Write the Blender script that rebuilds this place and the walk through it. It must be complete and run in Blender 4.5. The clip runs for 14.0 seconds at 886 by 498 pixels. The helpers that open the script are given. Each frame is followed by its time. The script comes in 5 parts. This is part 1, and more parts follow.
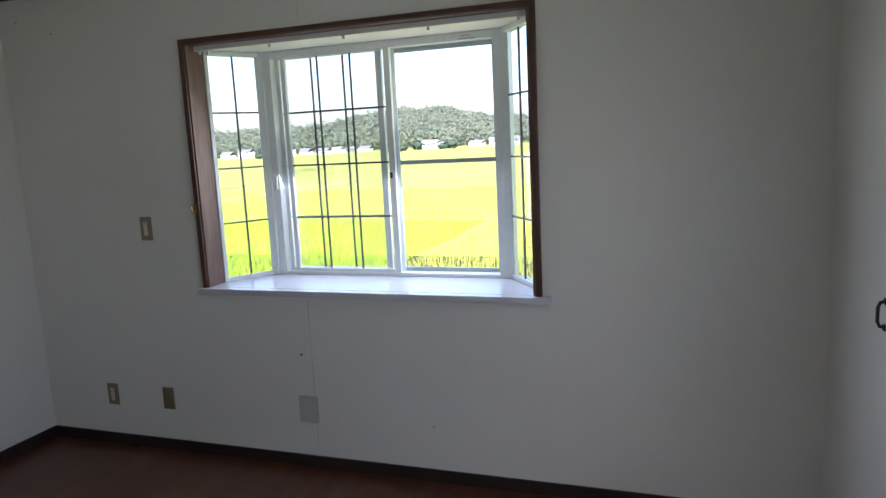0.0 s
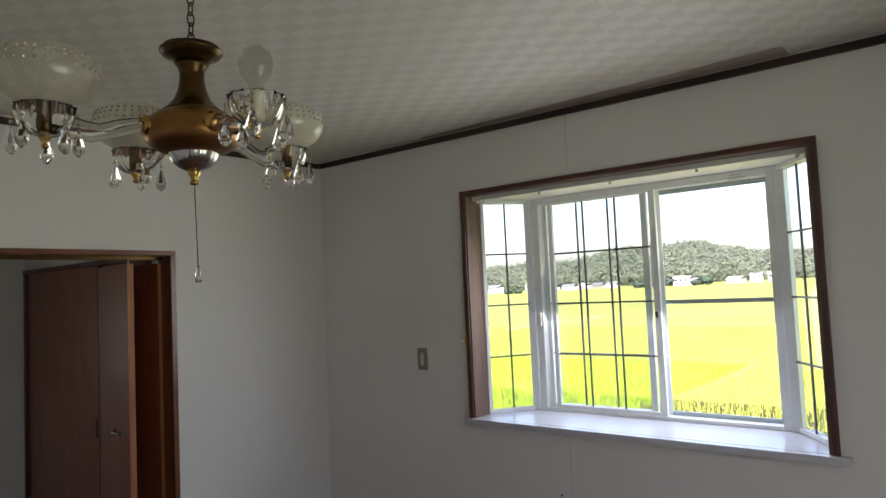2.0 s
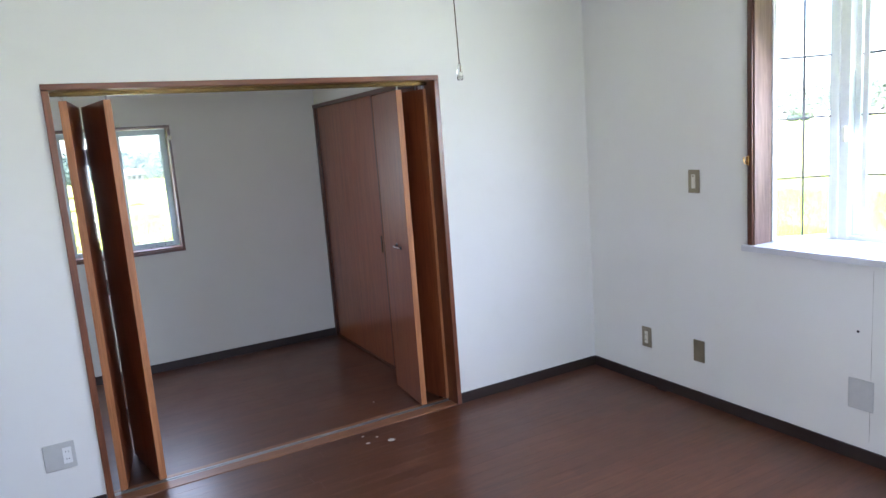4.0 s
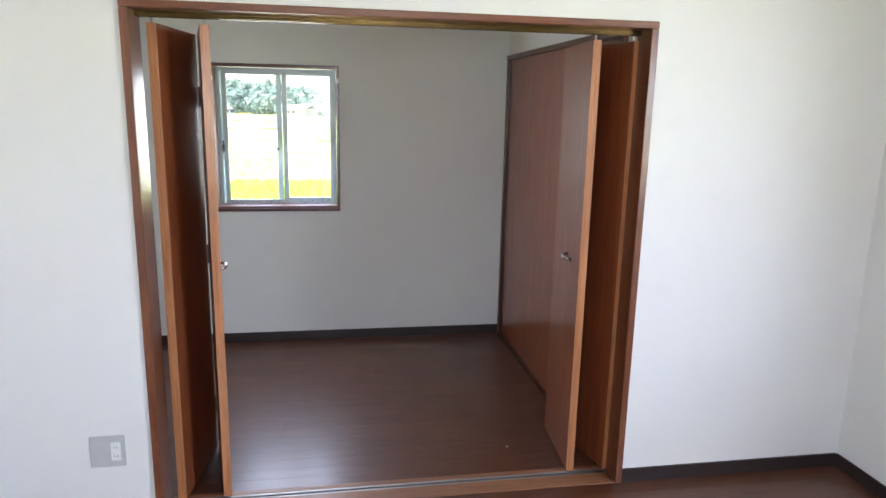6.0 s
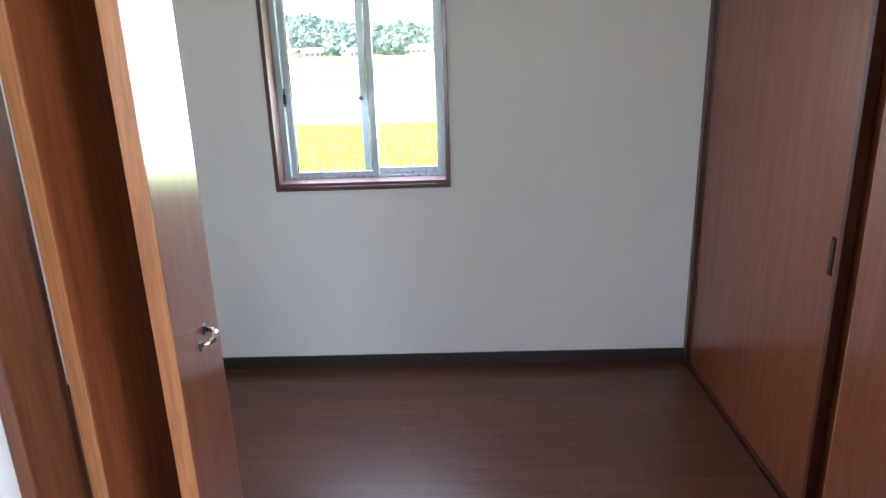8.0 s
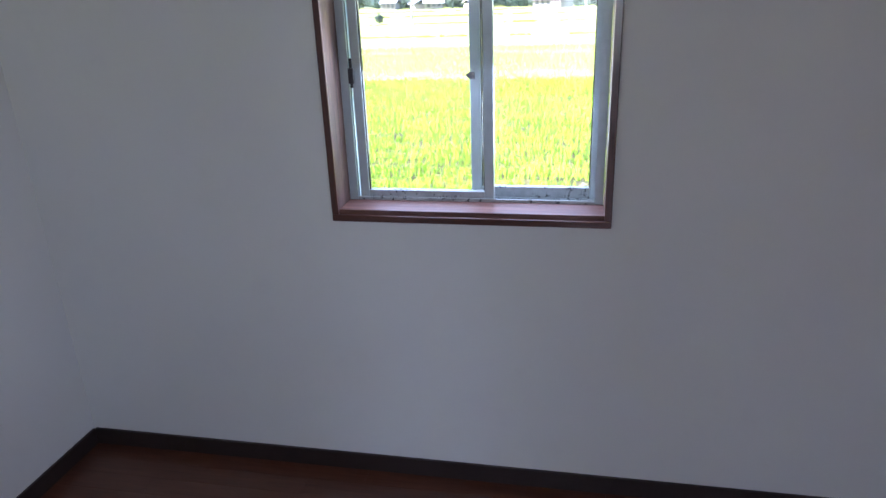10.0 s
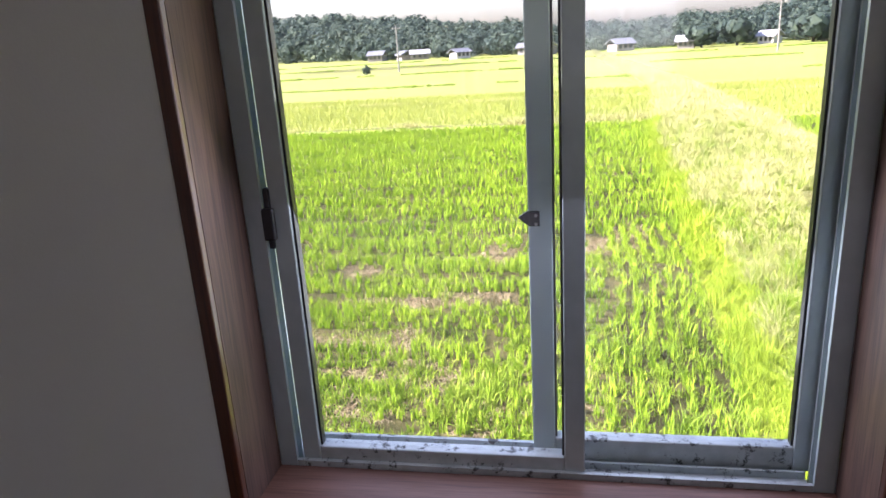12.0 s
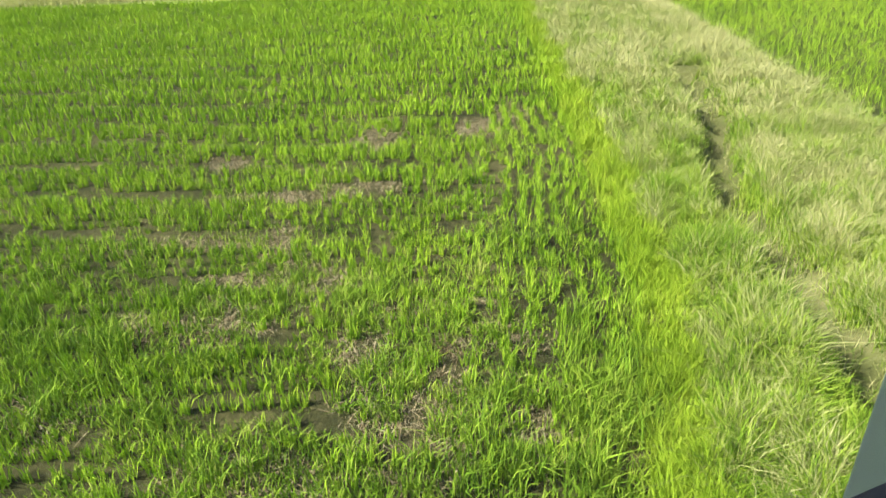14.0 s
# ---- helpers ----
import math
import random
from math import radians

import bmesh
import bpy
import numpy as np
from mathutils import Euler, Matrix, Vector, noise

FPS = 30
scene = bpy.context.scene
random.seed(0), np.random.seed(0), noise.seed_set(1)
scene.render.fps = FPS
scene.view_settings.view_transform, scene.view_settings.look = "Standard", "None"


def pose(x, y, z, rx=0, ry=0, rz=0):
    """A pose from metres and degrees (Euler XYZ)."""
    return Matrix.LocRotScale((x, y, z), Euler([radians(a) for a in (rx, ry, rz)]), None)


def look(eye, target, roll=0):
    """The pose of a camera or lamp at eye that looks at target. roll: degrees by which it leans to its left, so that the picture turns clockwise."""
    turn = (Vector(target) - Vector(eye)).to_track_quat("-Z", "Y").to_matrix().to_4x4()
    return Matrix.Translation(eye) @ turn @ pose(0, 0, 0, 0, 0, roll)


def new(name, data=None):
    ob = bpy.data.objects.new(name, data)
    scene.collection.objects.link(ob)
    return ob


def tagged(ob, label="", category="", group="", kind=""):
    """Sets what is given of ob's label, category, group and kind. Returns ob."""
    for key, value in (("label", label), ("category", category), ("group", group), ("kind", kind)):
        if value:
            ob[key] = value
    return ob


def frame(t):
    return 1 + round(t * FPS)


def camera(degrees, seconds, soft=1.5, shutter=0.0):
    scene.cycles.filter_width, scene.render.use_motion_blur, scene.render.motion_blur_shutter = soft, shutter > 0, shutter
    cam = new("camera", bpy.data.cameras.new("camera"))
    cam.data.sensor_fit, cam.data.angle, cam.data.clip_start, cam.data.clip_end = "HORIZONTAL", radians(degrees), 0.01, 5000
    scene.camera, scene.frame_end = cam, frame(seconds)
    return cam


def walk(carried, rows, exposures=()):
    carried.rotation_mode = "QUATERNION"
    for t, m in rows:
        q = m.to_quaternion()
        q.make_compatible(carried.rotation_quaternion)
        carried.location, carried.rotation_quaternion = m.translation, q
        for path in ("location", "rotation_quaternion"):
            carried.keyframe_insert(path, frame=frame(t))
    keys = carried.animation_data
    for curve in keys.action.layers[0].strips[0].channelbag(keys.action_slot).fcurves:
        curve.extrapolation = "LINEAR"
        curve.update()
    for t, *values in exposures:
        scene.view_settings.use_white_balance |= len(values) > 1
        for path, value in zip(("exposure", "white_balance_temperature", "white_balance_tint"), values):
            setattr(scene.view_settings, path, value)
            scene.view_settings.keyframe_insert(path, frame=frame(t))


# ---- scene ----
cam = camera(66.5, 14.0)
PATH = [
    (0, (3.369, -2.767, 1.562), (2.724, -0.9, 1.251), -2.8),
    (0.5, (3.323, -2.813, 1.539), (2.502, -1.011, 1.26), -2.6),
    (1, (3.308, -2.843, 1.53), (2.24, -1.164, 1.333), -3.1),
    (1.5, (3.32, -2.88, 1.574), (2.095, -1.299, 1.588), -3.0),
    (2, (3.335, -2.888, 1.581), (2.078, -1.337, 1.702), -2.6),
    (2.5, (3.333, -2.881, 1.58), (1.988, -1.404, 1.68), -2.9),
    (3, (3.3, -2.872, 1.563), (1.805, -1.543, 1.519), -2.8),
    (3.5, (3.267, -2.857, 1.539), (1.612, -1.752, 1.343), -4.6),
    (4, (3.243, -2.837, 1.509), (1.511, -1.89, 1.19), -4.3),
    (4.2, (3.214, -2.818, 1.502), (1.458, -1.935, 1.135), -3.8),
    (6.3, (2.211, -2.17, 1.548), (0.274, -1.891, 1.135), 0.3),
    (6.5, (2.068, -2.155, 1.542), (0.128, -1.901, 1.128), -0.5),
    (7, (1.685, -2.074, 1.518), (-0.253, -1.938, 1.043), 0.8),
    (7.2, (1.535, -2.055, 1.516), (-0.392, -1.986, 0.987), 0.5),
    (9.3, (0.152, -2.19, 1.405), (-1.749, -2.361, 0.803), -3.9),
    (9.5, (0.03, -2.16, 1.407), (-1.855, -2.393, 0.781), -3.5),
    (10, (-0.187, -2.235, 1.449), (-2.019, -2.612, 0.741), -2.1),
    (10.5, (-0.468, -2.219, 1.371), (-2.332, -2.621, 0.767), -1.0),
    (11, (-0.735, -2.327, 1.469), (-2.626, -2.66, 0.908), -2.5),
    (11.3, (-0.887, -2.354, 1.47), (-2.77, -2.721, 0.904), -0.1),
    (11.5, (-0.983, -2.377, 1.473), (-2.857, -2.779, 0.903), -0.4),
    (12, (-1.24, -2.483, 1.451), (-3.119, -2.84, 0.869), -3.6),
    (12.5, (-1.451, -2.528, 1.43), (-3.333, -2.741, 0.788), -2.6),
    (13, (-1.65, -2.565, 1.419), (-3.531, -2.779, 0.775), -2.9),
    (13.5, (-1.810, -2.632, 1.411), (-3.678, -2.747, 0.707), -4.3),
    (14, (-1.903, -2.677, 1.426), (-3.672, -2.675, 0.494), -2.0),
]
EXPOSURE = [(0, 2.3, 5900, 19), (1.5, 2.25, 6500, 20), (2.4, 2.35, 6500, 21), (3.0, 2.8, 5800, 21), (3.5, 3.5, 5700, 20), (4.0, 4.1, 5600, 20),
            (4.2, 4.2, 5600, 20), (6.3, 4.38, 6050, 21), (7.2, 4.5, 6050, 21), (9.3, 4.6, 5350, 24), (9.9, 3.85, 5400, 27), (10.5, 3.25, 5700, 29),
            (11.0, 2.9, 6050, 34), (12.0, 2.45, 6200, 33), (12.5, 2.1, 6300, 26), (13.0, 1.85, 6300, 21), (13.5, 1.7, 6350, 12), (14.0, 1.45, 6500, 6)]
walk(cam, [(t, look(eye, target, roll)) for t, eye, target, roll in PATH], EXPOSURE)

# ---- light ----
SUN_DIR = Vector((0.16, -0.70, 0.66)).normalized()
world = bpy.data.worlds.new("world")
scene.world = world
world.use_nodes = True
wnt = world.node_tree
sky = wnt.nodes.new("ShaderNodeTexSky")
sky.sky_type = 'NISHITA'
sky.sun_disc = False
sky.sun_elevation = math.asin(SUN_DIR.z)
sky.sun_rotation = math.atan2(SUN_DIR.x, SUN_DIR.y)
sky.dust_density = 2.5
wnt.links.new(sky.outputs[0], wnt.nodes["Background"].inputs[0])
wnt.nodes["Background"].inputs[1].default_value = 0.09
sun = new("sun", bpy.data.lights.new("sun", 'SUN'))
sun.data.energy, sun.data.angle, sun.data.color = 5.0, radians(0.6), (1.0, 0.95, 0.86)
sun.matrix_world = look(SUN_DIR * 50, (0, 0, 0))


def window_light(name, eye, aim, w, h, power, col):
    """The sky's light in a window opening."""
    lamp = bpy.data.lights.new(name, 'AREA')
    lamp.shape, lamp.size, lamp.size_y, lamp.energy, lamp.color = 'RECTANGLE', w, h, power, col
    ob = new(name, lamp)
    ob.matrix_world = look(eye, aim)
    return ob


window_light("bay_daylight", (1.985, 0.30, 1.50), (1.985, -1.5, 0.35), 1.2, 0.95, 2.8, (0.82, 0.90, 1.0))
window_light("bay_field_light", (1.985, 0.28, 1.50), (1.985, -1.5, 2.4), 1.2, 0.95, 0.65, (1.0, 0.98, 0.72))
window_light("east_window_daylight", (3.97, -1.95, 1.45), (1.6, -1.95, 0.2), 0.94, 0.94, 1.6, (0.82, 0.90, 1.0))
window_light("east_window_field_light", (3.965, -1.95, 1.45), (1.6, -1.95, 2.5), 0.94, 0.94, 0.16, (1.0, 0.98, 0.72))
window_light("small_window_daylight", (-2.0, -2.52, 1.32), (0.0, -2.52, 0.3), 0.62, 0.72, 0.65, (0.82, 0.90, 1.0))
window_light("small_window_field_light", (-1.99, -2.52, 1.32), (0.0, -2.52, 2.3), 0.62, 0.72, 0.27, (1.0, 0.98, 0.72))


# ---- materials ----
def mat_new(name):
    m = bpy.data.materials.new(name)
    m.use_nodes = True
    return m, m.node_tree, m.node_tree.nodes["Principled BSDF"]


def ramp(nt, fac, stops):
    n = nt.nodes.new("ShaderNodeValToRGB")
    els = n.color_ramp.elements
    while len(els) < len(stops):
        els.new(0.5)
    for e, (p, c) in zip(els, stops):
        e.position, e.color = p, (*c, 1)
    nt.links.new(fac, n.inputs[0])
    return n.outputs[0]


def coords(nt, scale=(1, 1, 1), obj=True):
    tc = nt.nodes.new("ShaderNodeTexCoord")
    mp = nt.nodes.new("ShaderNodeMapping")
    mp.inputs["Scale"].default_value = scale
    nt.links.new(tc.outputs["Object" if obj else "Generated"], mp.inputs[0])
    return mp.outputs[0]


def world_pos(nt, scale=(1, 1, 1)):
    g = nt.nodes.new("ShaderNodeNewGeometry")
    mp = nt.nodes.new("ShaderNodeMapping")
    mp.inputs["Scale"].default_value = scale
    nt.links.new(g.outputs["Position"], mp.inputs[0])
    return mp.outputs[0]


def tex_noise(nt, vec, scale, detail=4.0, rough=0.55, dist=0.0):
    n = nt.nodes.new("ShaderNodeTexNoise")
    n.inputs["Scale"].default_value, n.inputs["Detail"].default_value = scale, detail
    n.inputs["Roughness"].default_value, n.inputs["Distortion"].default_value = rough, dist
    nt.links.new(vec, n.inputs["Vector"])
    return n.outputs["Fac"]


def mix_col(nt, fac, a, b, mode='MIX'):
    n = nt.nodes.new("ShaderNodeMix")
    n.data_type, n.blend_type = 'RGBA', mode
    for sock, v in ((n.inputs[0], fac), (n.inputs[6], a), (n.inputs[7], b)):
        if isinstance(v, (int, float)):
            sock.default_value = v
        elif isinstance(v, tuple):
            sock.default_value = (*v, 1)
        else:
            nt.links.new(v, sock)
    return n.outputs[2]


def add_bump(nt, bsdf, height, strength, distance=0.002):
    b = nt.nodes.new("ShaderNodeBump")
    b.inputs["Strength"].default_value, b.inputs["Distance"].default_value = strength, distance
    nt.links.new(height, b.inputs["Height"])
    nt.links.new(b.outputs[0], bsdf.inputs["Normal"])


def math_node(nt, op, a, b=0.0):
    n = nt.nodes.new("ShaderNodeMath")
    n.operation = op
    for sock, v in ((n.inputs[0], a), (n.inputs[1], b)):
        if isinstance(v, (int, float)):
            sock.default_value = v
        else:
            nt.links.new(v, sock)
    return n.outputs[0]


def paper_mat(name, col, stain):
    m, nt, b = mat_new(name)
    v = world_pos(nt)
    big = tex_noise(nt, v, 0.9, 3)
    fine = tex_noise(nt, v, 260, 3, 0.6)
    mid = tex_noise(nt, v, 9, 4, 0.6)
    c = mix_col(nt, ramp(nt, big, [(0.35, (0, 0, 0)), (0.75, (0.6, 0.6, 0.6))]), col, stain)
    c = mix_col(nt, ramp(nt, mid, [(0.55, (0, 0, 0)), (0.8, (0.25, 0.25, 0.25))]), c, stain)
    nt.links.new(c, b.inputs["Base Color"])
    b.inputs["Roughness"].default_value = 0.75
    b.inputs["Specular IOR Level"].default_value = 0.25
    add_bump(nt, b, fine, 0.25, 0.0012)
    return m


def wood_mat(name, dark, light, rough, axis, scale=1.0, coat=0.0, vary=0.0, bump=0.12):
    """Grain runs along the given axis."""
    m, nt, b = mat_new(name)
    s = [14 * scale] * 3
    s["xyz".index(axis)] = 0.9 * scale
    v = world_pos(nt, tuple(s))
    grain = tex_noise(nt, v, 3.0, 6, 0.65, 0.6)
    f = [90 * scale] * 3
    f["xyz".index(axis)] = 2.5 * scale
    pores = tex_noise(nt, world_pos(nt, tuple(f)), 3.0, 3, 0.6)
    c = ramp(nt, grain, [(0.3, dark), (0.72, light)])
    c = mix_col(nt, ramp(nt, pores, [(0.30, (0.55, 0.55, 0.55)), (0.5, (0, 0, 0))]), c, tuple(x * 0.45 for x in dark))
    if vary:
        oi = nt.nodes.new("ShaderNodeObjectInfo")
        hsv = nt.nodes.new("ShaderNodeHueSaturation")
        nt.links.new(c, hsv.inputs["Color"])
        nt.links.new(math_node(nt, 'MULTIPLY_ADD', oi.outputs["Random"], vary), hsv.inputs["Value"])
        hsv.inputs["Value"].links[0].from_node.inputs[2].default_value = 1 - vary / 2
        c = hsv.outputs[0]
    nt.links.new(c, b.inputs["Base Color"])
    wear = tex_noise(nt, world_pos(nt), 5, 4, 0.6)
    r = nt.nodes.new("ShaderNodeMapRange")
    r.inputs[3].default_value, r.inputs[4].default_value = rough - 0.08, rough + 0.12
    nt.links.new(wear, r.inputs[0])
    nt.links.new(r.outputs[0], b.inputs["Roughness"])
    b.inputs["Coat Weight"].default_value = coat
    b.inputs["Coat Roughness"].default_value = 0.18
    add_bump(nt, b, pores, bump, 0.001)
    return m


def plain_mat(name, col, rough, metal=0.0, spec=0.5, vary=0.15, scale=30, bump=0.0):
    m, nt, b = mat_new(name)
    v = world_pos(nt)
    n = tex_noise(nt, v, scale, 4, 0.6)
    c = mix_col(nt, ramp(nt, n, [(0.35, (0, 0, 0)), (0.75, (1, 1, 1))]), col, tuple(x * (1 - vary) for x in col))
    nt.links.new(c, b.inputs["Base Color"])
    b.inputs["Roughness"].default_value, b.inputs["Metallic"].default_value = rough, metal
    b.inputs["Specular IOR Level"].default_value = spec
    if bump:
        add_bump(nt, b, n, bump)
    return m


def glass_mat(name, tint=(1, 1, 1), haze=0.0):
    m, nt, b = mat_new(name)
    nt.nodes.remove(b)
    out = nt.nodes["Material Output"]
    tr, gl, fr, mx = (nt.nodes.new("ShaderNode" + k) for k in ("BsdfTransparent", "BsdfGlossy", "LayerWeight", "MixShader"))
    tr.inputs[0].default_value = (*tint, 1)
    gl.inputs["Roughness"].default_value = 0.02
    fr.inputs["Blend"].default_value = 0.5
    edge = math_node(nt, 'POWER', fr.outputs["Facing"], 5.0)
    gloss = math_node(nt, 'MULTIPLY_ADD', edge, 0.55)
    gloss.node.inputs[2].default_value = 0.03
    nt.links.new(gloss, mx.inputs[0])
    nt.links.new(tr.outputs[0], mx.inputs[1])
    nt.links.new(gl.outputs[0], mx.inputs[2])
    last = mx.outputs[0]
    if haze:
        df, mx2 = nt.nodes.new("ShaderNodeBsdfDiffuse"), nt.nodes.new("ShaderNodeMixShader")
        n = tex_noise(nt, world_pos(nt), 7, 4)
        nt.links.new(math_node(nt, 'MULTIPLY', n, haze * 2), mx2.inputs[0])
        nt.links.new(last, mx2.inputs[1])
        nt.links.new(df.outputs[0], mx2.inputs[2])
        last = mx2.outputs[0]
    nt.links.new(last, out.inputs[0])
    return m


def crystal_mat(name, rough, col):
    m, nt, b = mat_new(name)
    b.inputs["Base Color"].default_value = (*col, 1)
    b.inputs["Transmission Weight"].default_value = 1.0
    b.inputs["Roughness"].default_value = rough
    b.inputs["IOR"].default_value = 1.36
    add_bump(nt, b, tex_noise(nt, world_pos(nt), 60, 2), 0.2, 0.002)
    return m


def frosted_mat(name):
    m, nt, b = mat_new(name)
    nt.nodes.remove(b)
    out = nt.nodes["Material Output"]
    df, tl, tr, gl = (nt.nodes.new("ShaderNodeBsdf" + k) for k in ("Diffuse", "Translucent", "Transparent", "Glossy"))
    df.inputs[0].default_value = (0.66, 0.64, 0.54, 1)
    tl.inputs[0].default_value = (0.90, 0.87, 0.70, 1)
    gl.inputs["Roughness"].default_value = 0.25
    m1, m2, m3 = (nt.nodes.new("ShaderNodeMixShader") for _ in range(3))
    m1.inputs[0].default_value = 0.5
    nt.links.new(df.outputs[0], m1.inputs[1])
    nt.links.new(tl.outputs[0], m1.inputs[2])
    n = tex_noise(nt, world_pos(nt), 35, 4, 0.7)
    nt.links.new(ramp(nt, n, [(0.3, (0.22, 0.22, 0.22)), (0.7, (0.46, 0.46, 0.46))]), m2.inputs[0])
    nt.links.new(m1.outputs[0], m2.inputs[1])
    nt.links.new(tr.outputs[0], m2.inputs[2])
    m3.inputs[0].default_value = 0.08
    nt.links.new(m2.outputs[0], m3.inputs[1])
    nt.links.new(gl.outputs[0], m3.inputs[2])
    nt.links.new(m3.outputs[0], out.inputs[0])
    return m


def leaf_mat(name, stops, scale, trans=0.35, rough=0.6):
    m, nt, b = mat_new(name)
    g = nt.nodes.new("ShaderNodeNewGeometry")
    n = tex_noise(nt, world_pos(nt), scale, 3)
    f = math_node(nt, 'MULTIPLY_ADD', g.outputs["Random Per Island"], 0.40)
    wide = math_node(nt, 'MULTIPLY_ADD', n, 0.55)
    fine = tex_noise(nt, world_pos(nt), scale * 9 + 0.8, 2)
    nt.links.new(math_node(nt, 'MULTIPLY_ADD', fine, 0.5), wide.node.inputs[2])
    wide.node.inputs[2].links[0].from_node.inputs[2].default_value = -0.22
    nt.links.new(wide, f.node.inputs[2])
    c = ramp(nt, f, stops)
    nt.links.new(c, b.inputs["Base Color"])
    b.inputs["Roughness"].default_value = rough
    b.inputs["Specular IOR Level"].default_value = 0.08
    tl, mx = nt.nodes.new("ShaderNodeBsdfTranslucent"), nt.nodes.new("ShaderNodeMixShader")
    nt.links.new(c, tl.inputs[0])
    mx.inputs[0].default_value = trans
    nt.links.new(b.outputs[0], mx.inputs[1])
    nt.links.new(tl.outputs[0], mx.inputs[2])
    nt.links.new(mx.outputs[0], nt.nodes["Material Output"].inputs[0])
    return m


def soil_mat(name, stops, s_big, s_small, rough=0.9):
    m, nt, b = mat_new(name)
    v = world_pos(nt)
    big, small = tex_noise(nt, v, s_big, 5, 0.65), tex_noise(nt, v, s_small, 5, 0.7)
    f = math_node(nt, 'MULTIPLY_ADD', small, 0.5)
    nt.links.new(math_node(nt, 'MULTIPLY', big, 0.5), f.node.inputs[2])
    nt.links.new(ramp(nt, f, stops), b.inputs["Base Color"])
    b.inputs["Roughness"].default_value = rough
    b.inputs["Specular IOR Level"].default_value = 0.1
    add_bump(nt, b, small, 0.6, 0.05)
    return m


def ceiling_mat(name):
    m, nt, b = mat_new(name)
    v = world_pos(nt)
    ck = nt.nodes.new("ShaderNodeTexChecker")
    ck.inputs["Scale"].default_value = 1.0
    ck.inputs["Color1"].default_value, ck.inputs["Color2"].default_value = (1, 1, 1, 1), (0, 0, 0, 1)
    turned = world_pos(nt, (1 / 0.085, 1 / 0.062, 1.0))
    wob = nt.nodes.new("ShaderNodeVectorMath")
    wob.operation = 'ADD'
    nt.links.new(turned, wob.inputs[0])
    wob.inputs[1].default_value = (0.13, 0.21, 0.5)
    nt.links.new(wob.outputs[0], ck.inputs["Vector"])
    weave = tex_noise(nt, world_pos(nt, (40, 500, 1)), 1.0, 2)
    c = mix_col(nt, ck.outputs["Fac"], (0.675, 0.65, 0.575), (0.75, 0.73, 0.66))
    c = mix_col(nt, ramp(nt, tex_noise(nt, v, 1.2, 3), [(0.4, (0, 0, 0)), (0.8, (0.5, 0.5, 0.5))]), c, (0.64, 0.60, 0.52))
    nt.links.new(c, b.inputs["Base Color"])
    b.inputs["Roughness"].default_value = 0.6
    b.inputs["Specular IOR Level"].default_value = 0.35
    add_bump(nt, b, math_node(nt, 'ADD', ck.outputs["Fac"], math_node(nt, 'MULTIPLY', weave, 0.3)), 0.5, 0.003)
    return m


M_wall = paper_mat("wallpaper", (0.80, 0.79, 0.76), (0.72, 0.70, 0.65))
M_wall_b = paper_mat("wallpaper_small_room", (0.76, 0.76, 0.72), (0.68, 0.67, 0.62))
M_ceil = ceiling_mat("ceiling_paper")
M_white = plain_mat("white_paint", (0.80, 0.80, 0.78), 0.45, vary=0.08)
M_sill = plain_mat("sill_laminate", (0.62, 0.62, 0.65), 0.18, vary=0.05, scale=12)
M_trim_z = wood_mat("dark_trim_upright", (0.050, 0.015, 0.008), (0.120, 0.037, 0.016), 0.33, 'z', coat=0.5)
M_trim_x = wood_mat("dark_trim_along_x", (0.050, 0.015, 0.008), (0.120, 0.037, 0.016), 0.33, 'x', coat=0.5)
M_trim_y = wood_mat("dark_trim_along_y", (0.050, 0.015, 0.008), (0.120, 0.037, 0.016), 0.33, 'y', coat=0.5)
M_door = wood_mat("red_brown_door_veneer", (0.180, 0.044, 0.014), (0.300, 0.088, 0.030), 0.34, 'z', 0.7, coat=0.45, bump=0.06)
M_door_edge = wood_mat("door_edge_wood", (0.36, 0.135, 0.048), (0.54, 0.235, 0.092), 0.4, 'z', coat=0.3)
M_jamb = wood_mat("weathered_jamb", (0.085, 0.050, 0.038), (0.235, 0.145, 0.108), 0.55, 'z', 1.3)
M_jamb_sill = wood_mat("weathered_window_sill", (0.085, 0.034, 0.022), (0.22, 0.11, 0.078), 0.5, 'y', 1.3)
M_floor = wood_mat("brown_floor_board", (0.068, 0.022, 0.010), (0.122, 0.042, 0.019), 0.36, 'y', 1.0, coat=0.2, vary=0.22, bump=0.04)
M_case_z = wood_mat("red_brown_casing_upright", (0.120, 0.036, 0.014), (0.235, 0.078, 0.030), 0.33, 'z', coat=0.4)
M_case_y = wood_mat("red_brown_casing_across", (0.120, 0.036, 0.014), (0.235, 0.078, 0.030), 0.33, 'y', coat=0.4)
M_jamb_small = wood_mat("worn_small_window_jamb", (0.055, 0.029, 0.021), (0.170, 0.092, 0.064), 0.55, 'z', 1.3)
M_floor_gap = plain_mat("floor_joint", (0.025, 0.011, 0.007), 0.7)
M_mould = plain_mat("dark_moulding", (0.040, 0.020, 0.014), 0.4, scale=12)
M_base = plain_mat("dark_skirting", (0.032, 0.021, 0.018), 0.45, scale=12)
M_thresh = wood_mat("threshold_wood", (0.19, 0.078, 0.036), (0.30, 0.135, 0.062), 0.45, 'y', coat=0.1)
M_alu = plain_mat("window_aluminium", (0.44, 0.51, 0.52), 0.42, metal=0.3, vary=0.12)
M_alu_grimy = plain_mat("grimy_aluminium", (0.46, 0.51, 0.51), 0.5, metal=0.25, vary=0.3)
_nt = M_alu_grimy.node_tree
